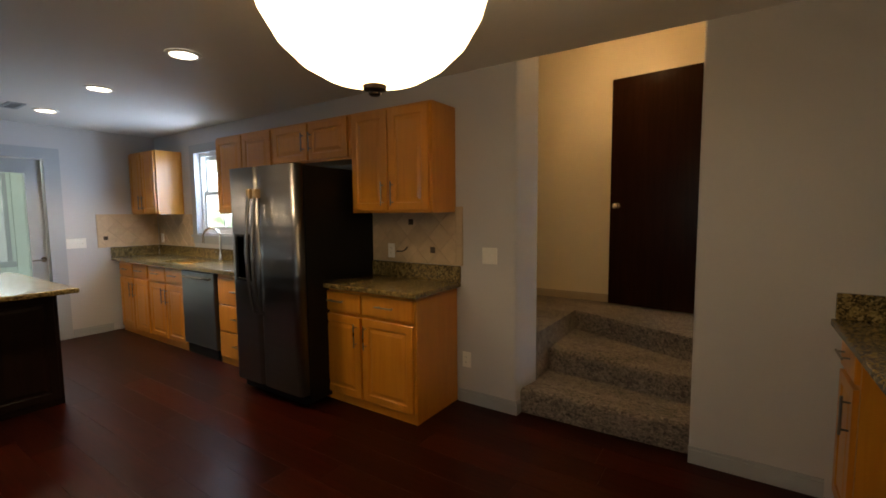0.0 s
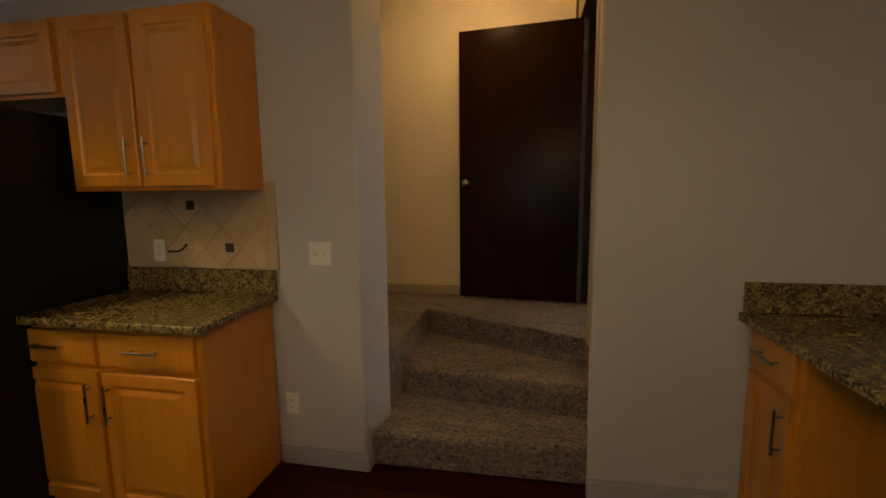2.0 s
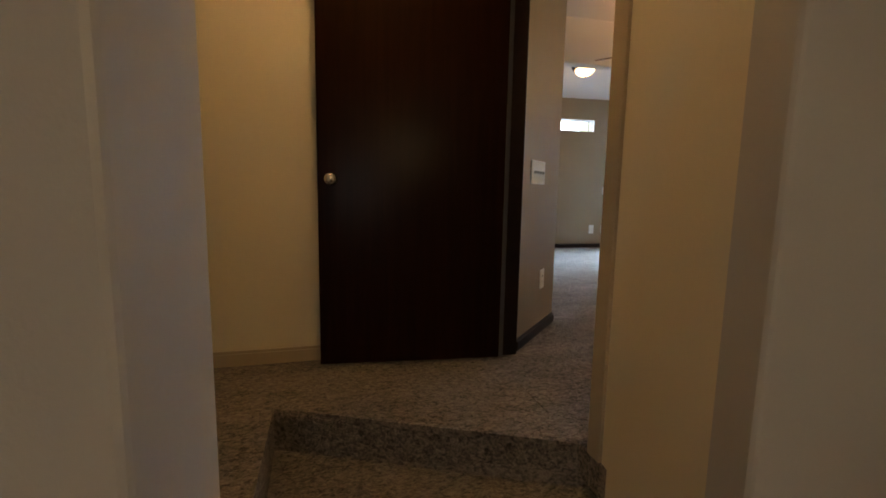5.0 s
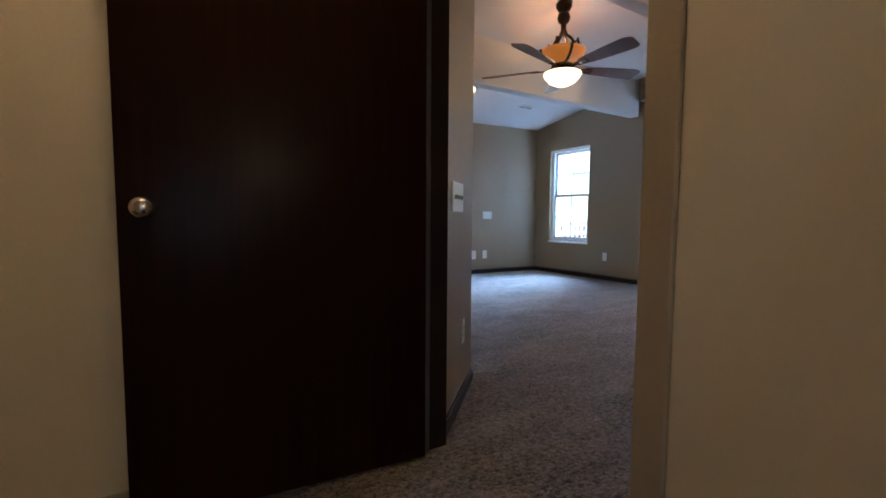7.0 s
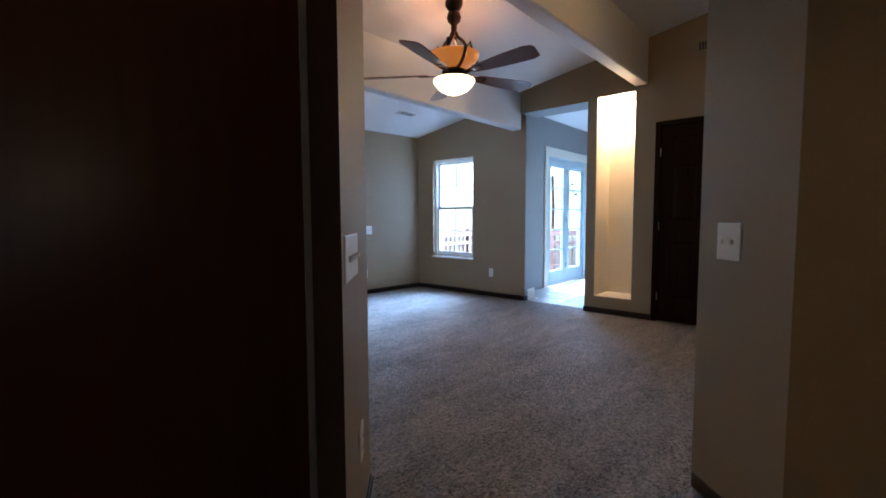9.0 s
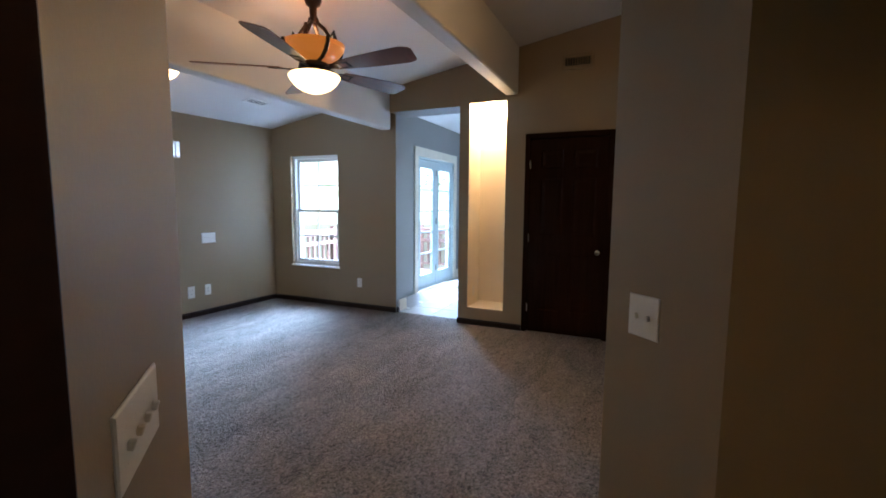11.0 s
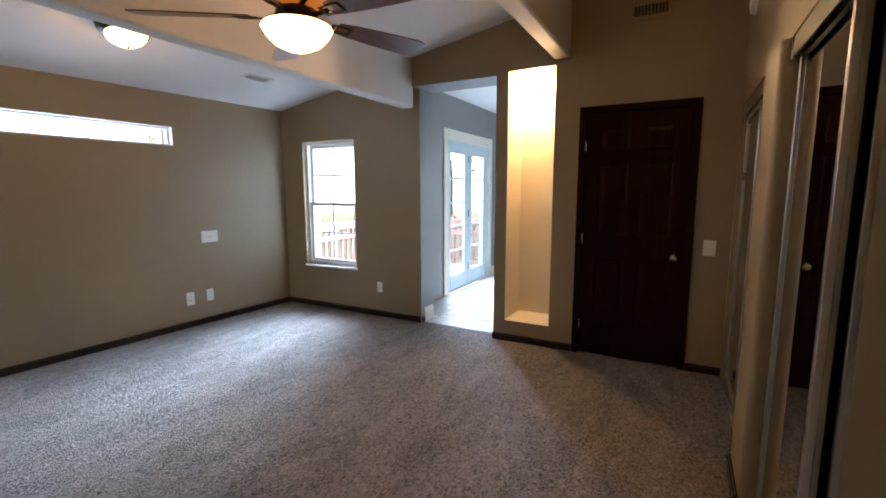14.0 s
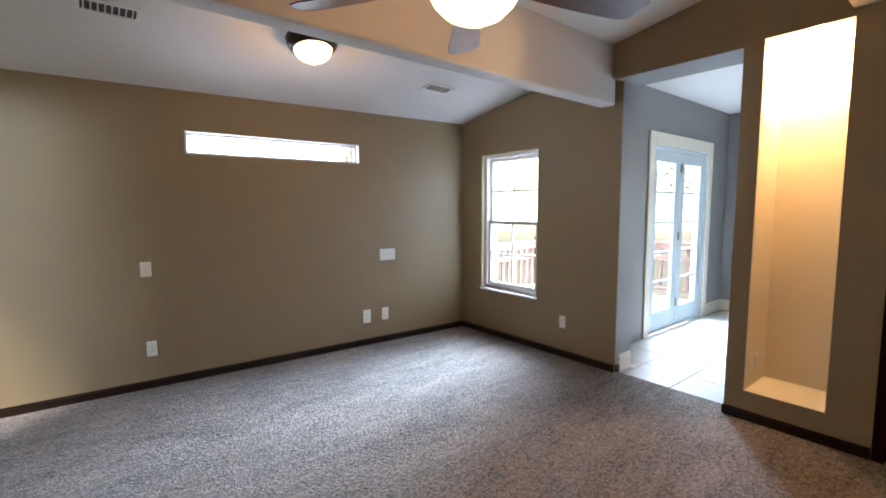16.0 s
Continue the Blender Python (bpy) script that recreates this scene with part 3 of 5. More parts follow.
for x0, y0, x1, y1, s in ((-0.25, wall_y(-0.25), BX, BY, -1), (BX, OY1, BX, BY, 1), (BX + 0.012, OY1 - 0.004, BX + 0.06, OY1 - 0.004, -1), (NX, BD1 + 0.055, NX, OY0, 1), (NX, OY0, NX + 0.1, OY0, 1), (NX, CYW, NX, BD0 - 0.055, 1),
                          (-0.008, 4.495, 0.488, 4.985, -1), (1.39, 3.985, 1.09, 3.665, 1), (1.09, 3.665, 1.09, 3.02, 1), (CX1 + 0.03, CYW + 0.03, CF0 - 0.03, CYW + 0.03, 1)):
    baseboard("baseboard_bedroom", x0, y0, x1, y1, FZ, 0.064, M_DARKTRIM, "dark brown stained bedroom baseboard", side=s)

# ---- sunroom ----
SX, SY = 7.95, 7.06
FD0, FD1, FDZ = 5.86, 7.30, 2.64        # french door opening
structure("floor_sunroom", boxes([(NX + 0.11, SX + 0.1, 3.2, SY, FZ - 0.12, FZ - 0.01)]), M_GROUT, "pale tiled sunroom floor", "floor")
structure("wall_sunroom_north", boxes([
    (BX + 0.25, FD0, SY, SY + 0.14, FZ - 0.1, 3.3), (FD1, SX + 0.12, SY, SY + 0.14, FZ - 0.1, 3.3), (FD0, FD1, SY, SY + 0.14, FDZ, 3.3)]), M_SWALL, "slate grey sunroom wall with french doors", "wall")
structure("wall_sunroom_east", boxes([
    (SX, SX + 0.12, 3.2, 3.6, FZ - 0.1, 3.3), (SX, SX + 0.12, 5.7, SY, FZ - 0.1, 3.3), (SX, SX + 0.12, 3.6, 5.7, FZ - 0.1, 0.95), (SX, SX + 0.12, 3.6, 5.7, 2.65, 3.3)]), M_SWALL, "slate grey sunroom wall", "wall")
structure("wall_sunroom_south", boxes([(NX + 0.105, SX + 0.12, 3.08, 3.2, FZ - 0.1, 3.3)]), M_SWALL, "slate grey sunroom wall", "wall")
structure("ceiling_sunroom", boxes([(BX + 0.25, SX + 0.12, 3.08, SY + 0.14, 3.22, 3.34)]), M_CEIL, "white painted sunroom ceiling", "ceiling")
for x0, y0, x1, y1, s in ((BX + 0.25, OY1 - 0.004, BX + 0.06, OY1 - 0.004, 1), (FD1 + 0.13, SY, SX, SY, -1), (SX, SY, SX, 5.7, -1), (BX + 0.25, SY, BX + 0.25, OY1, 1)):
    baseboard("baseboard_sunroom", x0, y0, x1, y1, FZ, 0.15, M_CREAMTRIM, "cream painted tall sunroom baseboard", side=s)

# ---- small builders for things ----


def ring_panel(w, h, t, rings):
    """A slab in the xz plane, front towards -y, its front stepped in by rows of (inset, depth behind the front)."""
    bm = bmesh.new()
    loops = []
    for ins, d in [(0.0, t)] + rings:
        loops.append([bm.verts.new(p) for p in ((ins, d, ins), (w - ins, d, ins), (w - ins, d, h - ins), (ins, d, h - ins))])
    bm.faces.new(loops[0][::-1])
    for a, b in zip(loops, loops[1:]):
        for i in range(4):
            bm.faces.new((a[i], a[(i + 1) % 4], b[(i + 1) % 4], b[i]))
    bm.faces.new(loops[-1])
    bmesh.ops.recalc_face_normals(bm, faces=bm.faces[:])
    return bm


RAISED = [(0.0, 0.003), (0.003, 0.0), (0.052, 0.0), (0.058, 0.007), (0.068, 0.008), (0.092, 0.001), (0.094, 0.001)]
FLATDRAWER = [(0.0, 0.004), (0.004, 0.001), (0.018, 0.0), (0.02, 0.0)]


def pull(length, radius=0.0055, out=0.03):
    """A bar pull along x, standing off towards -y."""
    bm = tube([(-length / 2, -out, 0), (length / 2, -out, 0)], radius)
    for s in (-1, 1):
        b2 = tube([(s * length * 0.36, 0, 0), (s * length * 0.36, -out, 0)], radius * 0.8, 8)
        me = bpy.data.meshes.new("tmp")
        b2.to_mesh(me)
        b2.free()
        bm.from_mesh(me)
        bpy.data.meshes.remove(me)
    return bm


def cabinet(name, w, d, z0, z1, columns, m, label, group="", handle_low=False, drawers=True, stack=False, handles=None, shell=True):
    """A framed cabinet, front towards -y, its left front foot at the origin of m. columns: door widths from left."""
    e = new(name)
    e.empty_display_size = 0.1
    tagged(e, label, "cabinet", group)
    h = z1 - z0
    part("body", add_box(bmesh.new(), 0, w, 0.021, d, 0, h, 0.002), M_MAPLE, e)
    gap = 0.022
    cw = (w - gap * (columns + 1)) / columns
    for i in range(columns):
        x = gap + i * (cw + gap)
        inner = 1 if i % 2 == 0 else 0
        rows = []
        top_z = h - 0.02
        if stack:
            hh = (h - 0.12 - 0.02) / 3
            rows = [("drawer", 0.07 + k * (hh + 0.012), hh) for k in range(3)]
        elif drawers:
            rows = [("drawer", top_z - 0.15, 0.145), ("door", 0.07, top_z - 0.175 - 0.07)]
        else:
            rows = [("door", 0.018, h - 0.036)]
        for kind, z, ph in rows:
            f = part(kind, moved(ring_panel(cw, ph, 0.02, RAISED if kind == "door" else FLATDRAWER), pose(x, 0, z)), M_MAPLE, e)
            if kind == "drawer":
                part("handle", moved(pull(min(0.16, cw * 0.5)), pose(x + cw / 2, 0, z + ph * 0.55)), M_DARKSTEEL, f, "pewter bar pull")
            elif handles is None or handles:
                hx = x + cw - 0.035 if inner else x + 0.035
                hz = z + 0.12 if handle_low else z + ph - 0.13
                if ph < 0.4:
                    hz = z + ph * 0.5
                part("handle", moved(pull(min(0.17, ph * 0.5)), pose(hx, 0, hz) @ pose(0, 0, 0, 0, 90, 0)), M_DARKSTEEL, f, "pewter bar pull")
    e.matrix_world = m
    return e


def plate(name, m, w, h, marks, label, category):
    """A wall plate, front towards -y, centred at m. marks: rows of (kind, x, z)."""
    e = new(name)
    e.empty_display_size = 0.05
    tagged(e, label, category)
    part("cover", moved(ring_panel(w, h, 0.0, [(0.0, -0.003), (0.004, -0.006), (0.006, -0.006)]), pose(-w / 2, -0.001, -h / 2)), M_PLATE, e)
    for kind, x, z in marks:
        if kind == "toggle":
            part("toggle", moved(box(-0.005, 0.005, -0.018, -0.006, -0.006, 0.012, 0.002), pose(x, 0, z) @ pose(0, 0, 0, 18, 0, 0)), M_PLATE, e)
        elif kind == "rocker":
            part("rocker", moved(ring_panel(0.033, 0.066, 0.0, [(0.0, -0.004), (0.003, -0.005), (0.004, -0.005)]), pose(x - 0.0165, -0.006, z - 0.033)), M_PLATE, e)
        elif kind == "socket":
            s = part("socket", moved(ring_panel(0.034, 0.028, 0.0, [(0.0, -0.002), (0.006, -0.003), (0.007, -0.003)]), pose(x - 0.017, -0.006, z - 0.014)), M_PLATE, e)
            for sx in (-0.006, 0.006):
                part("slot", box(x + sx - 0.0012, x + sx + 0.0012, -0.0100, -0.0085, z - 0.004, z + 0.006), M_SLOT, s)
        elif kind == "screw":
            part("screw", moved(lathe([(0.0035, 0), (0.003, 0.0012)], 8), pose(x, -0.006, z) @ pose(0, 0, 0, 90)), M_PLATE, e)
    e.matrix_world = m
    return e


TWO = [("toggle", -0.023, 0.0), ("toggle", 0.023, 0.0), ("screw", -0.023, 0.03), ("screw", 0.023, 0.03), ("screw", -0.023, -0.03), ("screw", 0.023, -0.03)]
OUT = [("socket", 0, 0.02), ("socket", 0, -0.02), ("screw", 0, 0)]

# ---- kitchen: cabinets ----
BF = 2.36        # base fronts
cabinet("base_cabinet", 0.965, 0.52, 0, 0.865, 2, pose(-2.735, BF, 0), "honey maple base cabinet with two drawers and doors", "kitchen base cabinets")
cabinet("upper_cabinet", 0.755, 0.315, 1.415, 2.165, 2, pose(-2.535, 2.57, 1.415), "honey maple tall upper cabinet with raised panel doors", "kitchen upper cabinets", handle_low=True, drawers=False)
cabinet("upper_cabinet", 0.955, 0.315, 1.83, 2.165, 2, pose(-3.495, 2.57, 1.83), "short honey maple cabinet above the refrigerator", "kitchen upper cabinets", drawers=False)
cabinet("upper_cabinet", 0.91, 0.315, 1.415, 2.165, 2, pose(-4.41, 2.57, 1.415), "honey maple upper cabinet beside the window", "kitchen upper cabinets", handle_low=True, drawers=False, handles=False)
cabinet("upper_cabinet", 0.68, 0.315, 1.415, 2.165, 2, pose(-6.395, 2.57, 1.415), "honey maple corner upper cabinet", "kitchen upper cabinets", handle_low=True, drawers=False)
cabinet("base_cabinet", 0.76, 0.52, 0, 0.865, 2, pose(-6.30, BF, 0), "honey maple base cabinet in the corner", "kitchen base cabinets")
cabinet("base_cabinet", 0.80, 0.52, 0, 0.865, 2, pose(-5.535, BF, 0), "honey maple sink cabinet with two doors", "kitchen base cabinets")
cabinet("drawer_cabinet", 0.70, 0.52, 0, 0.865, 1, pose(-4.125, BF, 0), "honey maple cabinet with three stacked drawers", "kitchen base cabinets", stack=True)
cabinet("base_cabinet", 0.35, 0.62, 0, 0.865, 1, pose(0.375, 2.875, 0, 0, 0, -90), "narrow honey maple base cabinet with a drawer and door", "kitchen base cabinets")
cabinet("base_cabinet", 0.80, 0.62, 0, 0.865, 2, pose(0.375, 1.765, 0, 0, 0, -90), "honey maple base cabinet under the side counter", "kitchen base cabinets")


def counter(name, x0, x1, y0, y1, label, hole=None):
    e = thing(name, x0, y0, 0.865, label=label, category="countertop")
    w, d = x1 - x0, y1 - y0
    if hole:
        a, b, c, f = (hole[0] - x0, hole[1] - x0, hole[2] - y0, hole[3] - y0)
        bm = boxes([(0, a, 0, d, 0, 0.035), (b, w, 0, d, 0, 0.035), (a, b, 0, c, 0, 0.035), (a, b, f, d, 0, 0.035)])
    else:
        bm = add_box(bmesh.new(), 0, w, 0, d, 0, 0.035, 0.008, 3)
    part("slab", bm, M_GRANITE, e)
    return e


c1 = counter("granite_countertop", -2.76, -1.735, 2.325, 2.883, "speckled brown granite counter with a low backsplash")
part("backsplash", add_box(bmesh.new(), 0, 1.025, 0.536, 0.557, 0.036, 0.155, 0.003), M_GRANITE, c1)
c2 = counter("granite_countertop", KX + 0.002, -3.42, 2.325, 2.883, "speckled brown granite counter with a sink cutout", (-5.40, -4.85, 2.42, 2.75))
part("backsplash", add_box(bmesh.new(), 0.02, 2.97, 0.536, 0.557, 0.036, 0.155, 0.003), M_GRANITE, c2)
part("backsplash", add_box(bmesh.new(), 0.0, 0.02, 0.0, 0.535, 0.036, 0.155, 0.003), M_GRANITE, c2)
c3 = counter("granite_countertop", 0.335, 0.998, 0.90, 2.883, "speckled brown granite side counter")
part("backsplash", add_box(bmesh.new(), 0.015, 0.66, 1.961, 1.982, 0.036, 0.16, 0.003), M_GRANITE, c3)

# sink and tap
sink = thing("kitchen_sink", -5.125, 2.585, 0.70, label="stainless steel undermount kitchen sink", category="sink")
bm = bmesh.new()
for r in ((-0.275, 0.275, -0.165, 0.165, 0.0, 0.006), (-0.283, -0.275, -0.173, 0.173, 0, 0.164), (0.275, 0.283, -0.173, 0.173, 0, 0.164), (-0.275, 0.275, -0.173, -0.165, 0, 0.164), (-0.275, 0.275, 0.165, 0.173, 0, 0.164)):
    add_box(bm, *r)
part("basin", bm, M_SINK, sink)
part("drain", moved(lathe([(0.04, 0), (0.04, 0.004), (0.03, 0.005)], 20), pose(0, 0, 0.007)), M_NICKEL, sink)
tap = thing("kitchen_tap", -4.80, 2.80, 0.901, label="brushed steel gooseneck kitchen tap", category="tap")
part("base", lathe([(0.03, 0), (0.03, 0.01), (0.022, 0.03), (0.018, 0.09)], 20), M_NICKEL, tap, "")
neck = [(0, 0, 0.08)] + [(-0.10 + 0.10 * math.cos(a), -0.04 + 0.04 * math.cos(a), 0.26 + 0.10 * math.sin(a)) for a in np.linspace(0, math.pi, 14)] + [(-0.2, -0.08, 0.19)]
part("spout", tube(neck, 0.012), M_NICKEL, tap)
part("lever", tube([(0, -0.02, 0.06), (0.03, -0.07, 0.10)], 0.007), M_NICKEL, tap)

# dishwasher
dw = thing("dishwasher", -4.735, 2.345, 0, label="stainless steel dishwasher with a bar handle", category="dishwasher")
part("body", box(0.0, 0.60, 0.04, 0.53, 0.0, 0.86), M_BLACK, dw)
part("door", moved(ring_panel(0.594, 0.74, 0.04, [(0.0, 0.006), (0.006, 0.0), (0.008, 0.0)]), pose(0.003, -0.005, 0.115)), M_STEEL, dw)
part("toe_kick", box(0.02, 0.58, 0.02, 0.05, 0.01, 0.10, 0.004), M_BLACK, dw, "black toe kick")
arc = [(0.05 + 0.5 * u, -0.045 + 0.03 * (2 * u - 1) ** 2, 0.80) for u in np.linspace(0, 1, 12)]
part("handle", tube([(0.05, 0.0, 0.80)] + arc + [(0.55, 0.0, 0.80)], 0.012), M_NICKEL, dw)

# refrigerator
fr = thing("refrigerator", -3.40, 2.10, 0, label="stainless steel side-by-side refrigerator with black sides", category="refrigerator")
FW, FH, SPLIT = 0.81, 1.765, 0.355
part("body", add_box(bmesh.new(), 0.005, FW - 0.005, 0.075, 0.78, 0.03, FH - 0.01, 0.006, 2), M_BLACK, fr, "black textured side")
part("grille", box(0.03, FW - 0.03, 0.06, 0.09, 0.02, 0.09), M_BLACK, fr, "black base grille")


def bowed_door(x0, x1, z0, z1):
    """A door front gently bowed across its width, with rounded sides."""
    bm = bmesh.new()
    n = 14
    cols = []
    for i in range(n + 1):
        u = i / n
        x = x0 + (x1 - x0) * u
        y = 0.0006 * (2 * u - 1) ** 2 + (0.016 if i in (0, n) else 0)
        cols.append((bm.verts.new((x, y, z0)), bm.verts.new((x, y, z1))))
    b0 = [bm.verts.new((x, 0.07, z)) for x, z in ((x0, z0), (x0, z1), (x1, z1), (x1, z0))]
    for a, b in zip(cols, cols[1:]):
        bm.faces.new((a[0], b[0], b[1], a[1]))
    bm.faces.new((b0[0], b0[3], b0[2], b0[1]))
    bm.faces.new((cols[0][0], cols[0][1], b0[1], b0[0]))
    bm.faces.new((cols[-1][0], b0[3], b0[2], cols[-1][1]))
    bm.faces.new([c[1] for c in cols] + [b0[2], b0[1]])
    bm.faces.new([c[0] for c in cols][::-1] + [b0[0], b0[3]])
    bmesh.ops.recalc_face_normals(bm, faces=bm.faces[:])
    for f in bm.faces:
        f.smooth = len(f.verts) == 4 and abs(f.normal.z) < 0.1
    return bm


ld = part("freezer_door", bowed_door(0.003, SPLIT - 0.003, 0.10, FH), M_STEEL, fr)
rd = part("fridge_door", bowed_door(SPLIT + 0.003, FW - 0.003, 0.10, FH), M_STEEL, fr)
for par, x in ((ld, SPLIT - 0.035), (rd, SPLIT + 0.04)):
    part("bracket", box(x - 0.019, x + 0.019, -0.045, 0.012, 1.53, 1.60, 0.006), M_BRASS, par, "tan handle bracket")
for par, x in ((ld, SPLIT - 0.035), (rd, SPLIT + 0.04)):
    pts = [(x, 0.01, 1.56)] + [(x, -0.035 - 0.04 * math.sin(math.pi * u), 1.54 - 0.86 * u) for u in np.linspace(0, 1, 14)] + [(x, 0.01, 0.66)]
    part("handle", tube(pts, 0.013, 12), M_STEEL, par, "long curved steel handle")
part("dispenser", moved(ring_panel(0.19, 0.36, 0.0, [(0, -0.012), (0.012, -0.014), (0.02, -0.014), (0.022, 0.0), (0.024, 0.0)]), pose(0.07, 0.0, 0.90)), M_BLACK, ld, "black ice and water dispenser")
part("badge", box(0.70, 0.722, 0.004, 0.014, 1.63, 1.672, 0.002), M_DARKSTEEL, rd)

# island
isl = thing("kitchen_island", -5.6, 0.35, 0, label="espresso island with a granite top overhanging its end", category="island")
part("body", add_box(bmesh.new(), 0.05, 1.36, 0.05, 0.87, 0, 0.865, 0.003), M_ISLAND, isl)
part("top", add_box(bmesh.new(), 0, 1.66, 0, 0.922, 0.866, 0.902, 0.01, 3), M_GRANITE, isl, "speckled granite top")
for yy in (0.06, 0.455):
    part("end_panel", moved(ring_panel(0.39, 0.78, 0.012, RAISED), pose(1.372, yy, 0.05, 0, 0, 90)), M_ISLAND, isl)

# outlets and switches of the kitchen
plate("switch_plate", pose(-1.498, KY, 1.107), 0.116, 0.116, TWO, "white double switch plate beside the stairs", "switch")
plate("outlet", pose(-1.69, KY, 0.325), 0.07, 0.115, OUT, "white wall outlet above the baseboard", "outlet")
plate("outlet", pose(-2.39, KY - 0.013, 1.11), 0.07, 0.115, OUT, "white outlet on the tile backsplash", "outlet")
plate("outlet", pose(-6.28, KY - 0.013, 1.11), 0.07, 0.115, OUT, "white outlet on the corner backsplash", "outlet")
plate("switch_plate", pose(KX, 1.985, 1.09, 0, 0, 90), 0.21, 0.116, [("toggle", -0.069, 0), ("toggle", -0.023, 0), ("toggle", 0.023, 0), ("toggle", 0.069, 0)], "wide white four-gang switch plate by the porch door", "switch")
wire = thing("loose_cable", -2.27, KY - 0.014, 1.115, label="short black cable end sticking out of the backsplash", category="cable")
part("cable", tube([(0.04, 0.003, 0.03), (0.04, -0.02, 0.012), (0.02, -0.03, -0.004), (-0.04, -0.032, -0.006)], 0.005), M_BLACK, wire)

# kitchen window
def sash_window(name, m, w, h, depth, lites, mat, label, casing=0.0, casing_mat=None, sill=True, slim=False):
    """A double-hung window set in an opening, front towards -y; m at its lower left room-side corner. lites: panes across and up in each sash."""
    e = new(name)
    e.empty_display_size = 0.1
    tagged(e, label, "window", kind="structure")
    f = 0.035
    y0, y1 = 0.05, depth - 0.03
    part("window_frame", boxes([(0, f, y0, y1, 0, h), (w - f, w, y0, y1, 0, h), (f, w - f, y0, y1, h - f, h), (f, w - f, y0, y1, 0, f)]), mat, e)
    nx, nz = lites
    mid = h / 2
    for k, (z0, z1, ys) in enumerate(((f, mid + 0.02, y0 + 0.02), (mid - 0.02, h - f, y0 + 0.05))):
        r = 0.04
        s = part("sash", boxes([(f, f + r, ys, ys + 0.028, z0, z1), (w - f - r, w - f, ys, ys + 0.028, z0, z1), (f + r, w - f - r, ys, ys + 0.028, z0, z0 + r), (f + r, w - f - r, ys, ys + 0.028, z1 - r, z1)]), mat, e)
        xs, xe, zs, ze = f + r, w - f - r, z0 + r, z1 - r
        for i in range(1, nx):
            x = xs + (xe - xs) * i / nx
            part("muntin", box(x - 0.008, x + 0.008, ys + 0.004, ys + 0.024, zs, ze), mat, s)
        for i in range(1, nz):
            z = zs + (ze - zs) * i / nz
            part("muntin", box(xs, xe, ys + 0.005, ys + 0.023, z - 0.008, z + 0.008), mat, s)
        g = part("pane", box(xs, xe, ys + 0.012, ys + 0.016, zs, ze), M_GLASS, s)
        g.visible_shadow = False
    if sill:
        part("window_sill", box(-0.01, w + 0.01, -0.02, y0 + 0.03, -0.022, 0.0, 0.004), mat, e)
    if casing:
        c = casing
        part("casing", boxes([(-c, 0, -0.018, 0, -0.02, h + c), (w, w + c, -0.018, 0, -0.02, h + c), (0, w, -0.018, 0, h, h + c), (-c - 0.02, w + c + 0.02, -0.03, 0, -0.045, -0.02), (-c, w + c, -0.016, 0, -0.12, -0.045)]), casing_mat, e)
    e.matrix_world = m
    return e


sash_window("window_1", pose(WX0, KY, WZ0), WX1 - WX0, WZ1 - WZ0, 0.14, (2, 2), M_WHITE, "white sash window with grey casing above the sink", 0.10, M_GREYTRIM, sill=False)

# porch door
pd = thing("door_1", KX, DY0, 0, 90, "grey painted full-glass porch door in a grey frame", "door")
pd["kind"] = "structure"
dw_, dh_ = DY1 - DY0, DZ
part("casing", boxes([(-0.14, 0, -0.024, 0, 0, dh_ + 0.12), (dw_, dw_ + 0.14, -0.024, 0, 0, dh_ + 0.12), (0, dw_, -0.024, 0, dh_, dh_ + 0.12)]), M_GREYTRIM, pd)
leaf = part("leaf", boxes([(0.012, 0.15, 0.03, 0.075, 0.012, dh_ - 0.01), (dw_ - 0.15, dw_ - 0.012, 0.03, 0.075, 0.012, dh_ - 0.01), (0.15, dw_ - 0.15, 0.03, 0.075, dh_ - 0.16, dh_ - 0.01), (0.15, dw_ - 0.15, 0.03, 0.075, 0.012, 0.25)]), M_GREYTRIM, pd)
g = part("pane", box(0.15, dw_ - 0.15, 0.05, 0.056, 0.25, dh_ - 0.16), M_GLASS, pd)
g.visible_shadow = False
part("handle", tube([(dw_ - 0.05, 0.03, 0.93), (dw_ - 0.05, -0.02, 0.93), (dw_ - 0.06, -0.03, 0.93), (dw_ - 0.16, -0.03, 0.93)], 0.009), M_NICKEL, leaf)
part("escutcheon", moved(lathe([(0.028, 0), (0.026, 0.006)], 20), pose(dw_ - 0.05, 0.03, 0.93, 90)), M_NICKEL, leaf)

# pendant
pe = thing("pendant_lamp", -0.79, 0.95, 1.70, label="large lit opal glass bowl pendant lamp", category="pendant lamp")
part("bowl", lathe([(0.012, 0.028), (0.06, 0.033), (0.12, 0.049), (0.175, 0.080), (0.225, 0.128), (0.262, 0.19), (0.282, 0.255), (0.290, 0.32), (0.286, 0.322), (0.274, 0.255), (0.254, 0.193), (0.217, 0.134), (0.168, 0.088), (0.116, 0.059), (0.06, 0.042), (0.012, 0.038)], 48, cap=False), M_PENDANT, pe, smooth=True)
part("finial", lathe([(0.010, 0.004), (0.016, 0.008), (0.014, 0.014), (0.028, 0.018), (0.030, 0.028), (0.01, 0.031)], 20), M_BRONZE, pe, "dark bronze finial")
for a in (90, 210, 330):
    c, s = math.cos(radians(a)), math.sin(radians(a))
    part("rod", tube([(0.288 * c, 0.288 * s, 0.32), (0.25 * c, 0.25 * s, 0.42), (0.03 * c, 0.03 * s, 0.60)], 0.006), M_BRONZE, pe)
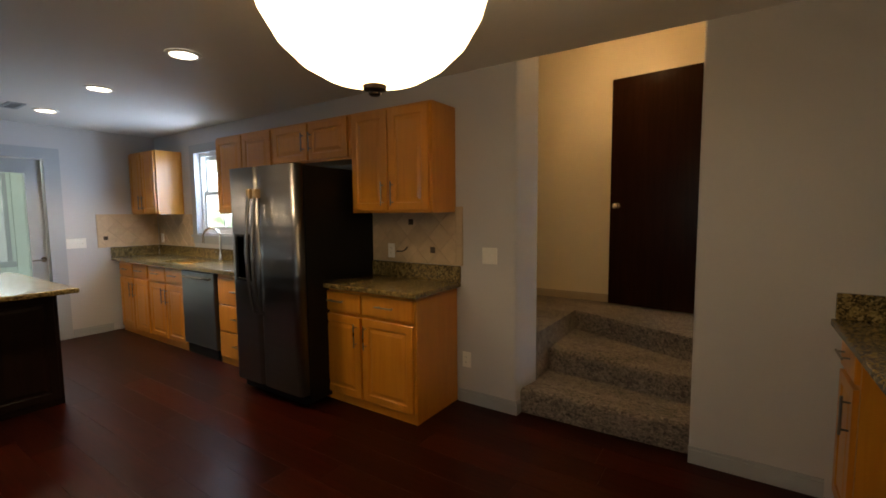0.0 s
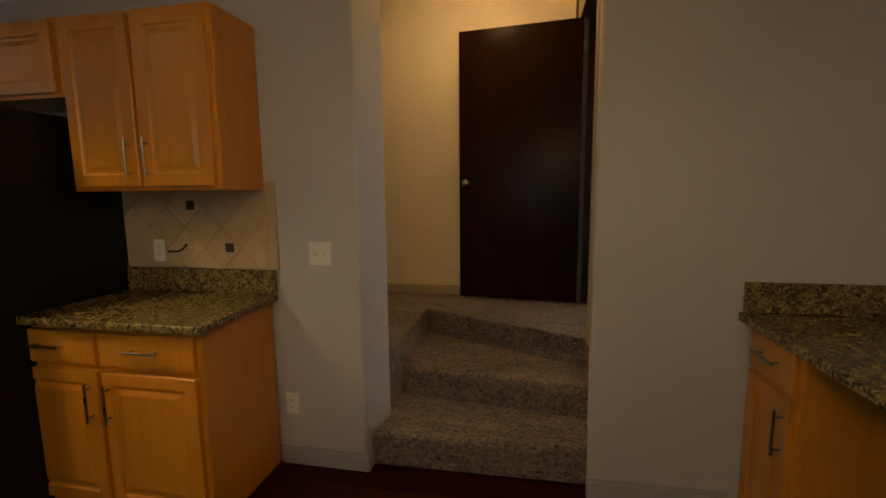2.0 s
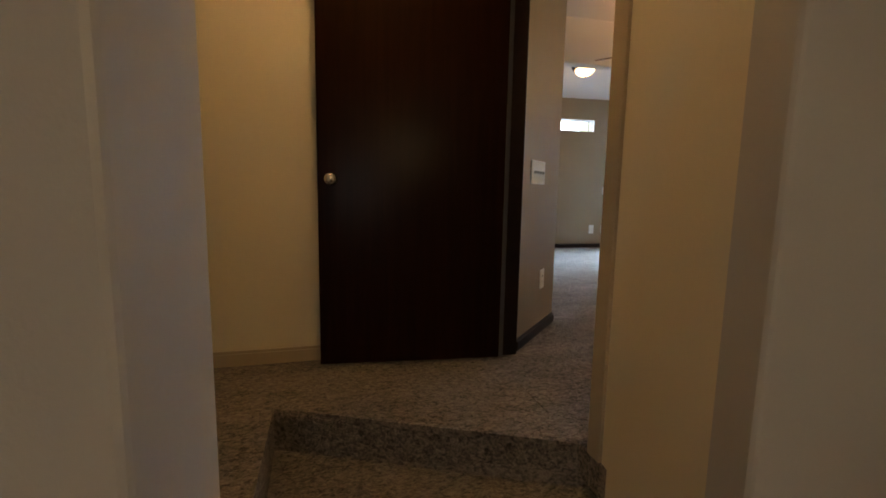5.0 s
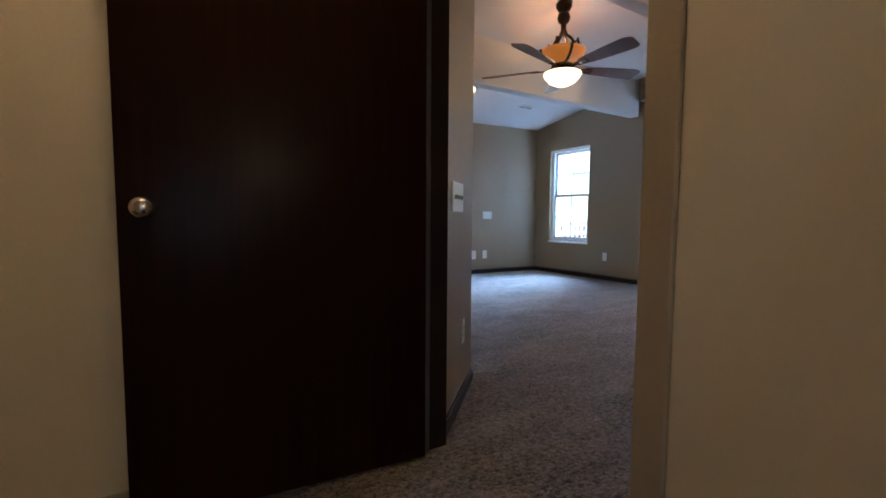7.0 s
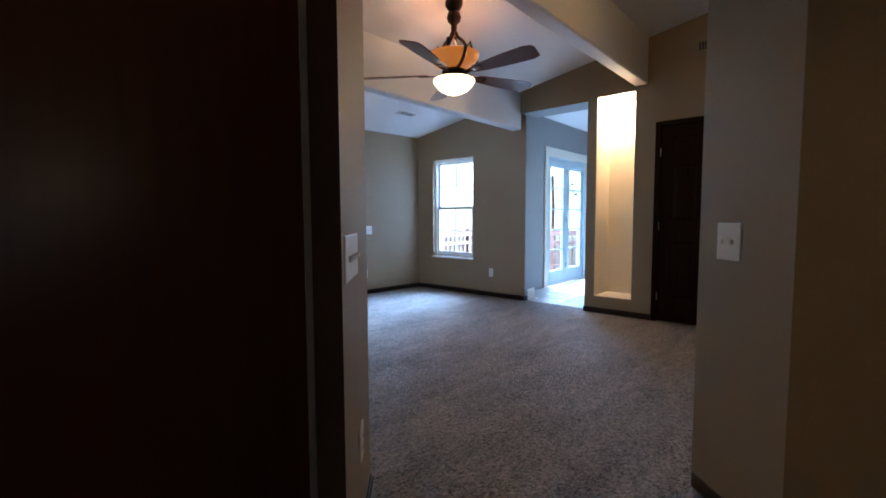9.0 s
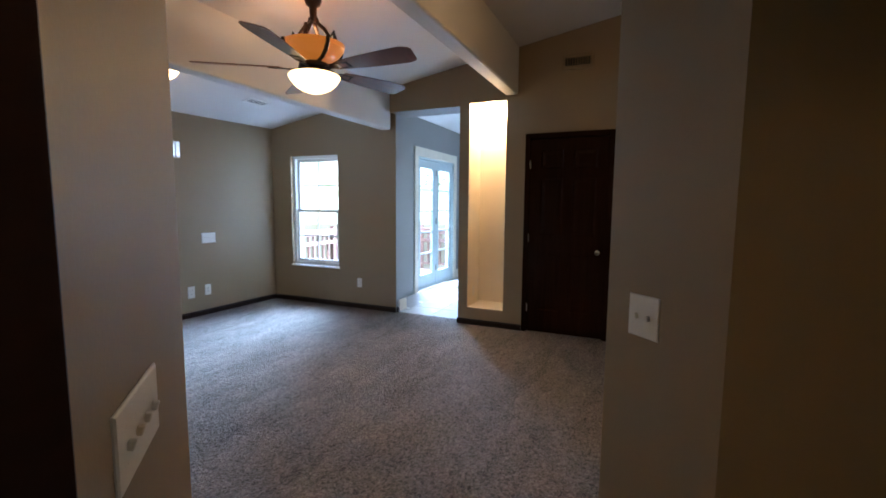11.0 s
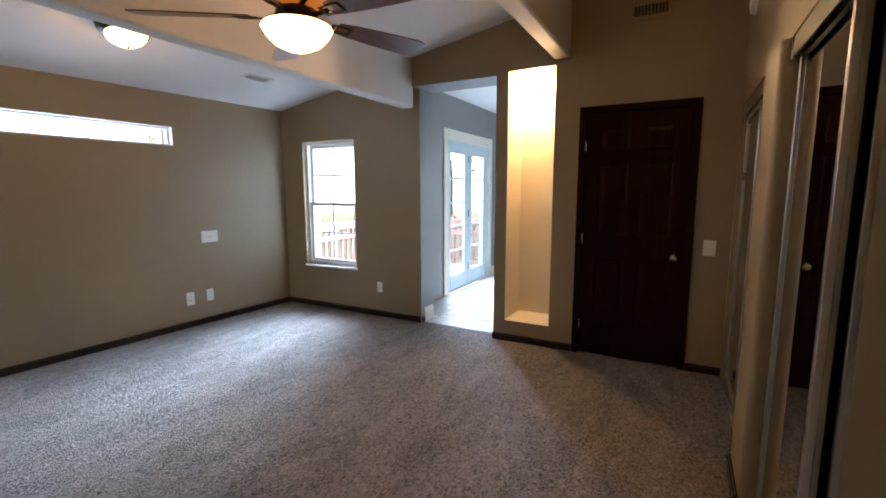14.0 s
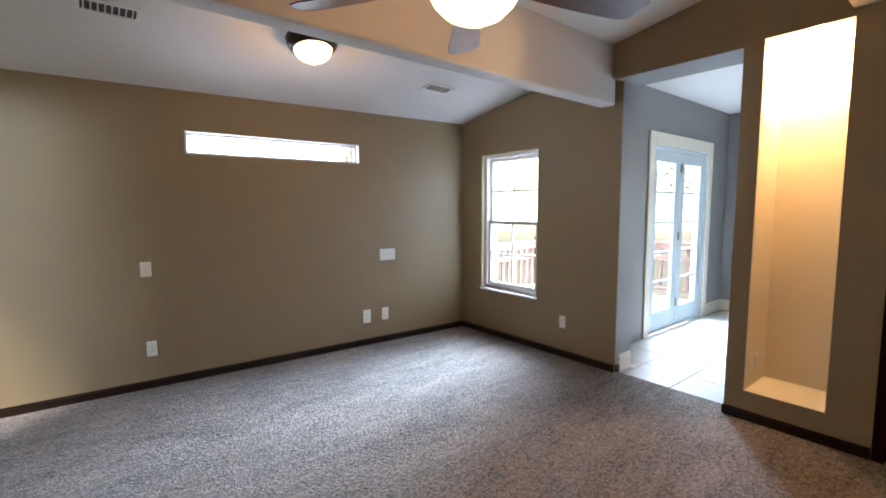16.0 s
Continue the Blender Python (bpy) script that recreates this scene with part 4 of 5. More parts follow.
part("stem", tube([(0, 0, 0.58), (0, 0, 0.68)], 0.012), M_BRONZE, pe)
part("canopy", lathe([(0.01, 0.66), (0.05, 0.675), (0.065, 0.699)], 24), M_BRONZE, pe)

# downlights and register
for lx in (-2.925, -4.226, -5.49):
    dl = thing("downlight", lx, 1.575, CZ - 0.012, label="lit recessed ceiling downlight with a white trim ring", category="downlight", group="kitchen downlights")
    part("trim_ring", lathe([(0.10, 0.010), (0.10, 0.004), (0.078, 0.0), (0.074, 0.010)], 32, cap=False), M_WHITE, dl)
    part("lens", lathe([(0.0, 0.006), (0.075, 0.006), (0.075, 0.010)], 32), M_LED, dl)


def register(name, m, w, d, slats, frame_mat, label):
    """A louvred register, face towards -z, centred at m."""
    e = new(name)
    e.empty_display_size = 0.05
    tagged(e, label, "vent")
    b = 0.022
    part("frame", boxes([(-w / 2, w / 2, -d / 2, -d / 2 + b, -0.008, 0), (-w / 2, w / 2, d / 2 - b, d / 2, -0.008, 0), (-w / 2, -w / 2 + b, -d / 2 + b, d / 2 - b, -0.008, 0), (w / 2 - b, w / 2, -d / 2 + b, d / 2 - b, -0.008, 0)]), frame_mat, e)
    # flat dark sheet paints the shade of the hollow behind the slats
    part("backing", box(-w / 2 + b, w / 2 - b, -d / 2 + b, d / 2 - b, -0.002, 0.0), M_SLOT, e, "dark sheet for the shade behind the slats")
    for i in range(slats):
        x = -w / 2 + b + (w - 2 * b) * (i + 0.5) / slats
        part("slat", moved(box(-0.004, 0.004, -d / 2 + b, d / 2 - b, -0.001, 0.001), pose(x, 0, -0.005) @ pose(0, 0, 0, 0, 40, 0)), frame_mat, e)
    e.matrix_world = m
    return e


register("ceiling_vent", pose(-5.467, 1.344, CZ), 0.30, 0.12, 10, M_GREYTRIM, "small grey louvred kitchen ceiling vent")

# ---- landing ----
ld2 = thing("door_2", -0.146, 4.427, FZ + 0.012, label="open espresso flat slab door folded back against the landing wall", category="door")
ld2["kind"] = "structure"
ang = math.degrees(math.atan2(4.527 - 4.427, -1.079 + 0.146))
ld2.matrix_world = pose(-0.146, 4.427, FZ + 0.012, 0, 0, ang)
L = 0.928
slab = part("leaf", add_box(bmesh.new(), 0, L, -0.002, 0.036, 0, 2.085, 0.0025), M_DARKDOOR, ld2)
part("door_edge", box(-0.003, 0.0, 0.0, 0.034, 0.0, 2.085), M_STRIP, ld2, "dull grey hinge edge")
kn = moved(lathe([(0.031, 0), (0.031, 0.006), (0.014, 0.012), (0.012, 0.03), (0.024, 0.040), (0.029, 0.052), (0.026, 0.064), (0.012, 0.070)], 28), pose(L - 0.065, 0.036, 0.928) @ pose(0, 0, 0, -90))
part("knob", kn, M_NICKEL, slab, "satin nickel round knob", smooth=True)
for hz in (0.2, 1.05, 1.85):
    part("hinge", tube([(-0.006, 0.004, hz), (-0.006, 0.004, hz + 0.09)], 0.006), M_DARKSTEEL, slab)

df = thing("door_frame", -0.10, 3.5, FZ, label="doorway frame, dark hinge side and tan strike side", category="door frame")
df["kind"] = "structure"


def fpart(name, x0, x1, y0, y1, z0, z1, mat, lab=""):
    return part(name, box(x0 + 0.10, x1 + 0.10, y0 - 3.5, y1 - 3.5, z0 - FZ, z1 - FZ, 0.002), mat, df, lab)


fpart("hinge_jamb", -0.150, -0.026, 4.436, 4.476, FZ, JZ + 0.03, M_DARKTRIM, "espresso stained hinge jamb")
fpart("weather_strip", -0.146, -0.112, 4.424, 4.4355, FZ, JZ, M_STRIP, "grey strip along the hinge jamb")
sj = fpart("strike_jamb", -0.178, -0.05, 3.447, 3.514, FZ, JZ, M_JAMB, "tan painted strike jamb")
fpart("head_jamb", -0.172, -0.05, 3.45, 4.436, JZ, JZ + 0.03, M_DARKTRIM)
part("strike_plate", moved(boxes([(-0.03, 0.03, 0.0, 0.003, -0.028, 0.028), (-0.038, -0.03, 0.0, 0.006, -0.022, 0.022)], 0.001), pose(-0.115 + 0.10, 0.0145, 1.462 - FZ)), M_NICKEL, sj, "bright strike plate")

ll = thing("semi_flush_lamp", -0.92, 3.82, 3.16, label="lit opal glass bowl lamp hung below the landing ceiling", category="ceiling lamp")
part("canopy", lathe([(0.012, -0.045), (0.05, -0.038), (0.065, -0.015), (0.068, 0.0)], 28), M_BRONZE, ll, smooth=True)
part("stem", tube([(0, 0, -0.37), (0, 0, -0.03)], 0.009), M_BRONZE, ll)
part("shade", lathe([(0.012, -0.372), (0.06, -0.364), (0.11, -0.338), (0.145, -0.298), (0.162, -0.250), (0.157, -0.250), (0.140, -0.294), (0.106, -0.332), (0.06, -0.356), (0.012, -0.364)], 36, cap=False), M_LANDING, ll, smooth=True)
part("finial", lathe([(0.004, -0.405), (0.013, -0.396), (0.008, -0.385), (0.02, -0.376), (0.012, -0.370)], 16), M_BRONZE, ll)

# ---- bedroom: plates on the slanted walls ----
plate("switch_plate", pose(0.180, 4.681, 1.53, 0, 0, 44.7), 0.245, 0.135, [(k, x, z) for x in (-0.075, -0.025, 0.025, 0.075) for k, z in (("toggle", 0), ("screw", 0.03), ("screw", -0.03))], "white four-gang switch plate on the slanted wall", "switch")
plate("outlet", pose(0.296, 4.796, 0.865, 0, 0, 44.7), 0.08, 0.125, OUT, "white outlet low on the slanted wall", "outlet")
plate("switch_plate", pose(1.282, 3.865, 1.556, 0, 0, 180 + 46.5), 0.122, 0.14, TWO, "white double switch plate by the passage", "switch")
WALL_TURN = -math.degrees(math.atan(TURN))
for x, z, w, h, marks, nm, lab in (
        (1.383, 1.488, 0.075, 0.118, [("rocker", 0, 0)], "switch_plate", "white blank plate on the taupe wall"),
        (1.389, 0.843, 0.07, 0.125, OUT, "outlet", "white outlet on the taupe wall"),
        (3.548, 1.471, 0.182, 0.125, [("socket", -0.05, 0), ("socket", 0.05, 0), ("socket", 0, 0)], "media_plate", "wide white media plate for a screen"),
        (3.292, 0.825, 0.085, 0.14, OUT, "outlet", "white outlet above the dark baseboard"),
        (3.508, 0.827, 0.08, 0.13, OUT, "outlet", "white outlet above the dark baseboard")):
    plate(nm, pose(x, wall_y(x), z, 0, 0, WALL_TURN), w, h, marks, lab, "outlet" if nm == "outlet" else "wall plate")
plate("outlet", pose(BX, 7.255, 0.862, 0, 0, -90), 0.07, 0.118, OUT, "white outlet under the window wall", "outlet")
plate("switch_plate", pose(NX, 4.036, 1.524, 0, 0, -90), 0.085, 0.122, [("rocker", 0, 0)], "white switch plate beside the panel door", "switch")

# bedroom windows
sash_window("window_2", pose(BX, W1, H0, 0, 0, -90), W1 - W0, H1 - H0, 0.25, (2, 2), M_WHITE, "white sash window looking on a deck", sill=True)
tr = thing("window_3", TX0, wall_y(TX0), TZ0, WALL_TURN, label="long narrow high window with white frame", category="window")
tr["kind"] = "structure"
tw, th = TX1 - TX0, TZ1 - TZ0
part("window_frame", boxes([(0, tw, 0.06, 0.12, 0, 0.022), (0, tw, 0.06, 0.12, th - 0.022, th), (0, 0.022, 0.06, 0.12, 0.022, th - 0.022), (tw - 0.022, tw, 0.06, 0.12, 0.022, th - 0.022)]), M_WHITE, tr)
g = part("pane", box(0.022, tw - 0.022, 0.085, 0.09, 0.022, th - 0.022), M_GLASS, tr)
g.visible_shadow = False
part("reveal", boxes([(0.0, tw, 0.0, 0.06, -0.004, 0.006), (0, tw, 0, 0.06, th - 0.006, th + 0.004), (-0.004, 0.006, 0, 0.06, 0.006, th - 0.006), (tw - 0.006, tw + 0.004, 0, 0.06, 0.006, th - 0.006)]), M_WHITE, tr)

# six-panel door
bd = thing("door_3", NX, BD1, FZ + 0.01, -90, "closed espresso six-panel door with a dark casing", "door")
bd["kind"] = "structure"
w, h = BD1 - BD0, 2.07
part("casing", boxes([(-0.052, 0.004, -0.018, 0.0, -0.01, h + 0.058), (w - 0.004, w + 0.052, -0.018, 0.0, -0.01, h + 0.058), (0.004, w - 0.004, -0.018, 0.0, h + 0.004, h + 0.058)], 0.003), M_DARKDOOR, bd)
part("jamb", boxes([(-0.028, 0.0, 0.0, 0.10, -0.01, h + 0.02), (w, w + 0.028, 0.0, 0.10, -0.01, h + 0.02), (0.0, w, 0.0, 0.10, h + 0.004, h + 0.02)]), M_DARKDOOR, bd)
st, mid = 0.115, 0.10
zs = [(0.24, 0.86), (1.06, 1.66), (1.76, h - 0.115)]
rails = [(0.003, w - 0.003, 0.012, 0.05, 0.0, h - 0.002)]
rows = [(0.003, st, 0.004, 0.012, 0, h - 0.002), (w - st, w - 0.003, 0.004, 0.012, 0, h - 0.002)]
rows += [((w - mid) / 2, (w + mid) / 2, 0.004, 0.012, a, b) for a, b in zs]
zz = [0.0] + [v for pair in zs for v in pair] + [h - 0.002]
for a, b in zip(zz[0::2], zz[1::2]):
    rows.append((st, w - st, 0.004, 0.012, a, b))
leaf3 = part("leaf", boxes(rails + rows), M_DARKDOOR, bd)
pw = (w - 2 * st - mid) / 2
for z0, z1 in zs:
    for x0 in (st, (w + mid) / 2):
        part("panel", moved(ring_panel(pw, z1 - z0, 0.012, [(0.0, 0.005), (0.012, 0.011), (0.022, 0.011), (0.05, 0.006), (0.052, 0.006)]), pose(x0, 0, z0)), M_DARKDOOR, leaf3)
part("knob", moved(lathe([(0.032, 0), (0.031, 0.006), (0.014, 0.012), (0.012, 0.03), (0.024, 0.040), (0.029, 0.052), (0.026, 0.064), (0.012, 0.070)], 28), pose(w - 0.078, 0.004, 0.90) @ pose(0, 0, 0, 90)), M_NICKEL, leaf3, "bright chrome round knob", smooth=True)
for hz in (0.22, 0.98, 1.76):
    part("hinge", box(0.001, 0.014, -0.024, -0.004, hz, hz + 0.09, 0.002), M_NICKEL, leaf3, "bright metal hinge")

# lit niche lining
ni = thing("wall_niche_recess", NX, NY1, NZ0, -90, "tall cream niche lit from above, set in the wall", "niche")
ni["kind"] = "structure"
nw, nh, nd = NY1 - NY0, NZ1 - NZ0, 0.40
part("lining", boxes([(-0.004, 0, 0.001, nd, -0.004, nh + 0.004), (nw, nw + 0.004, 0.001, nd, -0.004, nh + 0.004), (0, nw, 0.001, nd, -0.004, 0.0), (0, nw, 0.001, nd, nh, nh + 0.004), (-0.004, nw + 0.004, nd, nd + 0.01, -0.004, nh + 0.004)]), M_NICHE, ni)
part("outlet_plate", moved(ring_panel(0.07, 0.115, 0.0, [(0, -0.003), (0.004, -0.005), (0.006, -0.005)]), pose(0.001, 0.16, 0.10, 0, 0, 90)), M_PLATE, ni)
part("lamp_ring", moved(lathe([(0.045, -0.006), (0.06, 0)], 24), pose(nw / 2, 0.2, nh)), M_WHITE, ni)
part("lamp_lens", moved(lathe([(0.0, -0.007), (0.043, -0.007), (0.043, -0.003)], 24), pose(nw / 2, 0.2, nh)), M_LED, ni)

# return grille above the door: five small blocks
rg = thing("wall_grille", NX, 4.689, 3.27, -90, "small taupe return grille of five patterned squares", "vent")
part("plate", ring_panel(0.296, 0.15, 0.0, [(0, -0.006), (0.006, -0.010), (0.008, -0.010)]), M_BWALL, rg)
for i in range(5):
    x = 0.028 + i * 0.049
    c = part("block", moved(ring_panel(0.042, 0.075, 0.0, [(0, -0.002), (0.004, -0.003), (0.006, 0.0), (0.008, 0.0)]), pose(x, -0.010, 0.038)), M_SLOT, rg)
    part("rib", box(x + 0.018, x + 0.024, -0.0155, -0.011, 0.04, 0.11), M_BWALL, c)

SL = -math.degrees(math.atan(0.172))
register("ceiling_vent", pose(3.65, 8.01, slope(8.01)) @ pose(0, 0, 0, SL), 0.30, 0.14, 8, M_WHITE, "white louvred register in the sloped ceiling")
register("ceiling_vent", pose(1.21, 7.89, slope(7.89)) @ pose(0, 0, 0, SL), 0.30, 0.14, 8, M_WHITE, "white louvred register in the sloped ceiling")

dm = new("flush_ceiling_lamp")
tagged(dm, "lit opal dome lamp with a bronze rim on the sloped ceiling", "ceiling lamp", "bedroom dome lamps")
part("base", lathe([(0.03, -0.095), (0.126, -0.098), (0.144, -0.092), (0.166, -0.06), (0.172, -0.025), (0.155, 0.0)], 36), M_BRONZE, dm, smooth=True)
part("shade", lathe([(0.01, -0.178), (0.055, -0.170), (0.096, -0.148), (0.118, -0.122), (0.125, -0.098)], 36), M_BOWL, dm, smooth=True)
part("finial", lathe([(0.004, -0.205), (0.012, -0.198), (0.006, -0.186), (0.016, -0.174)], 14), M_BRONZE, dm)
dm.matrix_world = pose(2.30, 7.667, slope(7.667)) @ pose(0, 0, 0, SL)
copy_thing(dm, pose(2.30, 4.357, slope(4.357)) @ pose(0, 0, 0, SL))

# ceiling fan
fan = thing("ceiling_fan", 2.24, 5.99, 2.67, label="bronze ceiling fan with five walnut blades and lit bowls", category="ceiling fan")
FT = slope(5.99) - 2.67
part("canopy", lathe([(0.014, FT - 0.075), (0.05, FT - 0.068), (0.072, FT - 0.035), (0.075, FT + 0.012)], 32), M_BRONZE, fan, smooth=True)
part("downrod", lathe([(0.013, FT - 0.20), (0.013, FT - 0.05)], 16), M_BRONZE, fan)
part("collar", lathe([(0.022, FT - 0.275), (0.026, FT - 0.185), (0.048, FT - 0.168), (0.060, FT - 0.132), (0.050, FT - 0.095), (0.03, FT - 0.082)], 28), M_BRONZE, fan, smooth=True)
for a in (20, 110, 200, 290):
    c, s = math.cos(radians(a)), math.sin(radians(a))
    pts = [(r * c, r * s, z) for r, z in ((0.018, FT - 0.25), (0.030, FT - 0.285), (0.075, FT - 0.325), (0.115, FT - 0.38), (0.140, 0.40), (0.150, 0.352), (0.150, 0.30))]
    part("arm", tube(pts, 0.014), M_BRONZE, fan)
part("amber_bowl", lathe([(0.05, 0.203), (0.115, 0.214), (0.168, 0.246), (0.200, 0.285), (0.209, 0.316), (0.203, 0.316), (0.162, 0.256), (0.105, 0.226), (0.05, 0.215)], 40, cap=False), M_AMBER, fan, "lit amber glass uplight bowl", smooth=True)
for a in (65, 155, 245, 335):
    c, s = math.cos(radians(a)), math.sin(radians(a))
    part("strap", tube([(r * c, r * s, z) for r, z in ((0.06, 0.198), (0.12, 0.209), (0.174, 0.243), (0.206, 0.284), (0.214, 0.320))], 0.014, 6), M_BRONZE, fan)
part("motor_housing", lathe([(0.06, 0.134), (0.10, 0.142), (0.105, 0.165), (0.10, 0.19), (0.06, 0.205)], 36), M_BRONZE, fan, smooth=True)
part("light_fitter", lathe([(0.15, 0.113), (0.168, 0.116), (0.16, 0.126), (0.06, 0.136)], 36), M_BRONZE, fan, smooth=True)
part("light_bowl", lathe([(0.01, -0.004), (0.06, 0.004), (0.115, 0.030), (0.155, 0.070), (0.174, 0.105), (0.168, 0.115)], 40), M_FANBOWL, fan, "lit opal glass light bowl", smooth=True)


def blade_mesh():
    bm = bmesh.new()
    outline = [(0.22, 0.045), (0.30, 0.058), (0.45, 0.072), (0.60, 0.082), (0.72, 0.086), (0.77, 0.07), (0.785, 0.03)]
    pts = outline + [(x, -y) for x, y in outline[::-1]]
    pts[len(outline) - 1], pts[len(outline)] = (0.775, 0.055), (0.79, -0.045)
    lo = [bm.verts.new((x, y, -0.003)) for x, y in pts]
    hi = [bm.verts.new((x, y, 0.003)) for x, y in pts]
    bm.faces.new(lo[::-1]); bm.faces.new(hi)
    for i in range(len(pts)):
        bm.faces.new((lo[i], lo[(i + 1) % len(pts)], hi[(i + 1) % len(pts)], hi[i]))
    bmesh.ops.recalc_face_normals(bm, faces=bm.faces[:])
    return bm


for k in range(5):
    a = -20 + 72 * k
    m = pose(0, 0, 0.158, 0, 0, a) @ pose(0, 0, 0, -13, 0, 0)
    b = part("blade", moved(blade_mesh(), m), M_BLADE, fan)
    part("blade_iron", moved(boxes([(0.08, 0.20, -0.014, 0.014, -0.012, -0.004), (0.18, 0.30, -0.035, -0.022, -0.010, -0.0035), (0.18, 0.30, 0.022, 0.035, -0.010, -0.0035), (0.18, 0.20, -0.035, 0.035, -0.010, -0.0035), (0.285, 0.30, -0.035, 0.035, -0.010, -0.0035)], 0.002), m), M_BRONZE, b, "bronze openwork blade iron")

# closet with mirrored sliding doors
def closet_doors(x_from, x_to, label):
    """Two mirrored bypass doors hung in a closet opening."""
    cl = thing("closet_doors", x_from, CYW, FZ, label=label, category="closet door", group="mirrored closet doors")
    cw, ch = x_to - x_from, CZH - FZ
    part("track", boxes([(0, cw, -0.10, -0.012, ch - 0.055, ch - 0.002)]), M_BRONZE, cl, "dark bronze top track")
    part("fascia", box(0, cw, -0.011, -0.003, ch - 0.085, ch - 0.002, 0.002), M_DARKSTEEL, cl, "dull grey track fascia")
    part("floor_track", boxes([(0, cw, -0.10, -0.085, 0.0, 0.014), (0, cw, -0.062, -0.058, 0.0, 0.014), (0, cw, -0.03, -0.015, 0.0, 0.014), (0, cw, -0.10, -0.015, 0.0, 0.004)]), M_ALU, cl)
    for x0, x1, y in ((0.01, cw / 2 + 0.04, -0.078), (cw / 2 - 0.04, cw - 0.01, -0.042)):
        d = part("door", boxes([(x0, x0 + 0.026, y - 0.012, y + 0.012, 0.014, ch - 0.06), (x1 - 0.026, x1, y - 0.012, y + 0.012, 0.014, ch - 0.06), (x0 + 0.026, x1 - 0.026, y - 0.012, y + 0.012, 0.014, 0.04), (x0 + 0.026, x1 - 0.026, y - 0.012, y + 0.012, ch - 0.085, ch - 0.06)], 0.002), M_ALU, cl)
        part("mirror", box(x0 + 0.026, x1 - 0.026, y - 0.003, y + 0.003, 0.04, ch - 0.085), M_MIRROR, d)


closet_doors(CX0, CX1, "mirrored bypass closet doors beside the slanted passage wall")
closet_doors(CF0, CF1, "mirrored bypass closet doors beside the panel door wall")
det = thing("smoke_detector", 4.10, CYW, 3.16, label="round white smoke detector high above the closet", category="smoke detector")
part("cover", moved(lathe([(0.075, 0.0), (0.078, 0.012), (0.068, 0.032), (0.03, 0.038)], 28), pose(0, 0, 0, -90)), M_PLATE, det)
part("base_ring", moved(lathe([(0.082, 0.0), (0.082, 0.006)], 28), pose(0, 0.0005, 0, -90)), M_WHITE, det)

# ---- sunroom things ----
fd = thing("door_4", FD0, SY, FZ, label="pale blue french doors with glass panes and cream casing", category="door")
fd["kind"] = "structure"
fw, fh = FD1 - FD0, FDZ - FZ
part("casing", boxes([(-0.11, 0.0, -0.022, 0, 0, fh + 0.14), (fw, fw + 0.11, -0.022, 0, 0, fh + 0.14), (0, fw, -0.022, 0, fh, fh + 0.14)], 0.003), M_CREAMTRIM, fd)
part("jamb", boxes([(0, 0.03, 0.0, 0.14, 0, fh), (fw - 0.03, fw, 0, 0.14, 0, fh), (0.03, fw - 0.03, 0, 0.14, fh - 0.03, fh), (0.03, fw - 0.03, 0.0, 0.14, 0.0, 0.015)]), M_MINT, fd)
for x0, x1 in ((0.035, fw / 2 - 0.003), (fw / 2 + 0.003, fw - 0.035)):
    s, zb, zt = 0.115, 0.24, 0.13
    lf = part("leaf", boxes([(x0, x0 + s, 0.02, 0.062, 0.018, fh - 0.035), (x1 - s, x1, 0.02, 0.062, 0.018, fh - 0.035), (x0 + s, x1 - s, 0.02, 0.062, 0.018, zb), (x0 + s, x1 - s, 0.02, 0.062, fh - 0.035 - zt, fh - 0.035)], 0.003), M_MINT, fd)
    ga, gb, gz0, gz1 = x0 + s, x1 - s, zb, fh - 0.035 - zt
    for i in range(1, 5):
        z = gz0 + (gz1 - gz0) * i / 5
        part("muntin", box(ga, gb, 0.028, 0.054, z - 0.011, z + 0.011), M_MINT, lf)
    g = part("pane", box(ga, gb, 0.039, 0.043, gz0, gz1), M_GLASS, lf)
    g.visible_shadow = False
for hz in (0.25, 1.05, 1.85):
    part("hinge", box(fw / 2 - 0.012, fw / 2 + 0.012, 0.006, 0.02, hz, hz + 0.10, 0.003), M_NICKEL, fd)

# ---- outside ----
structure("ground", boxes([(-60, 70, -60, 70, -1.1, -0.9)]), M_SOIL, "pale dry ground around the house", "ground")
dk = thing("deck", 4.85, 7.21, FZ - 0.1, label="weathered redwood deck outside the french doors", category="deck")
for i in range(20):
    part("board", box(0, 4.0, i * 0.142, i * 0.142 + 0.135, -0.04, 0.0, 0.003), M_DECK, dk)
part("joist", boxes([(0.1 + 0.9 * k, 0.15 + 0.9 * k, 0, 2.8, -0.9, -0.042) for k in range(5)]), M_DECK, dk)
rl = thing("deck_railing", 4.85, 9.95, FZ - 0.1, label="redwood deck railing with square balusters", category="railing")
part("top_rail", box(0, 4.0, -0.05, 0.05, 0.90, 0.94, 0.004), M_RAIL, rl)
part("fascia_rail", box(0, 4.0, -0.04, -0.019, 0.81, 0.899, 0.004), M_RAIL, rl)
part("middle_rail", box(0, 4.0, -0.04, -0.019, 0.62, 0.70, 0.004), M_RAIL, rl)
part("bottom_rail", box(0, 4.0, -0.02, 0.02, 0.10, 0.15, 0.004), M_RAIL, rl)
for i in range(27):
    part("baluster", box(0.05 + i * 0.15, 0.09 + i * 0.15, -0.018, 0.018, 0.15, 0.90), M_RAIL, rl)
for i in range(4):
    part("post", box(0.0 + i * 1.3, 0.09 + i * 1.3, -0.045, 0.045, 0.0, 1.0), M_RAIL, rl)
r2 = thing("deck_railing", 8.85, 9.9, FZ - 0.1, -90, "redwood deck railing with square balusters", "railing")
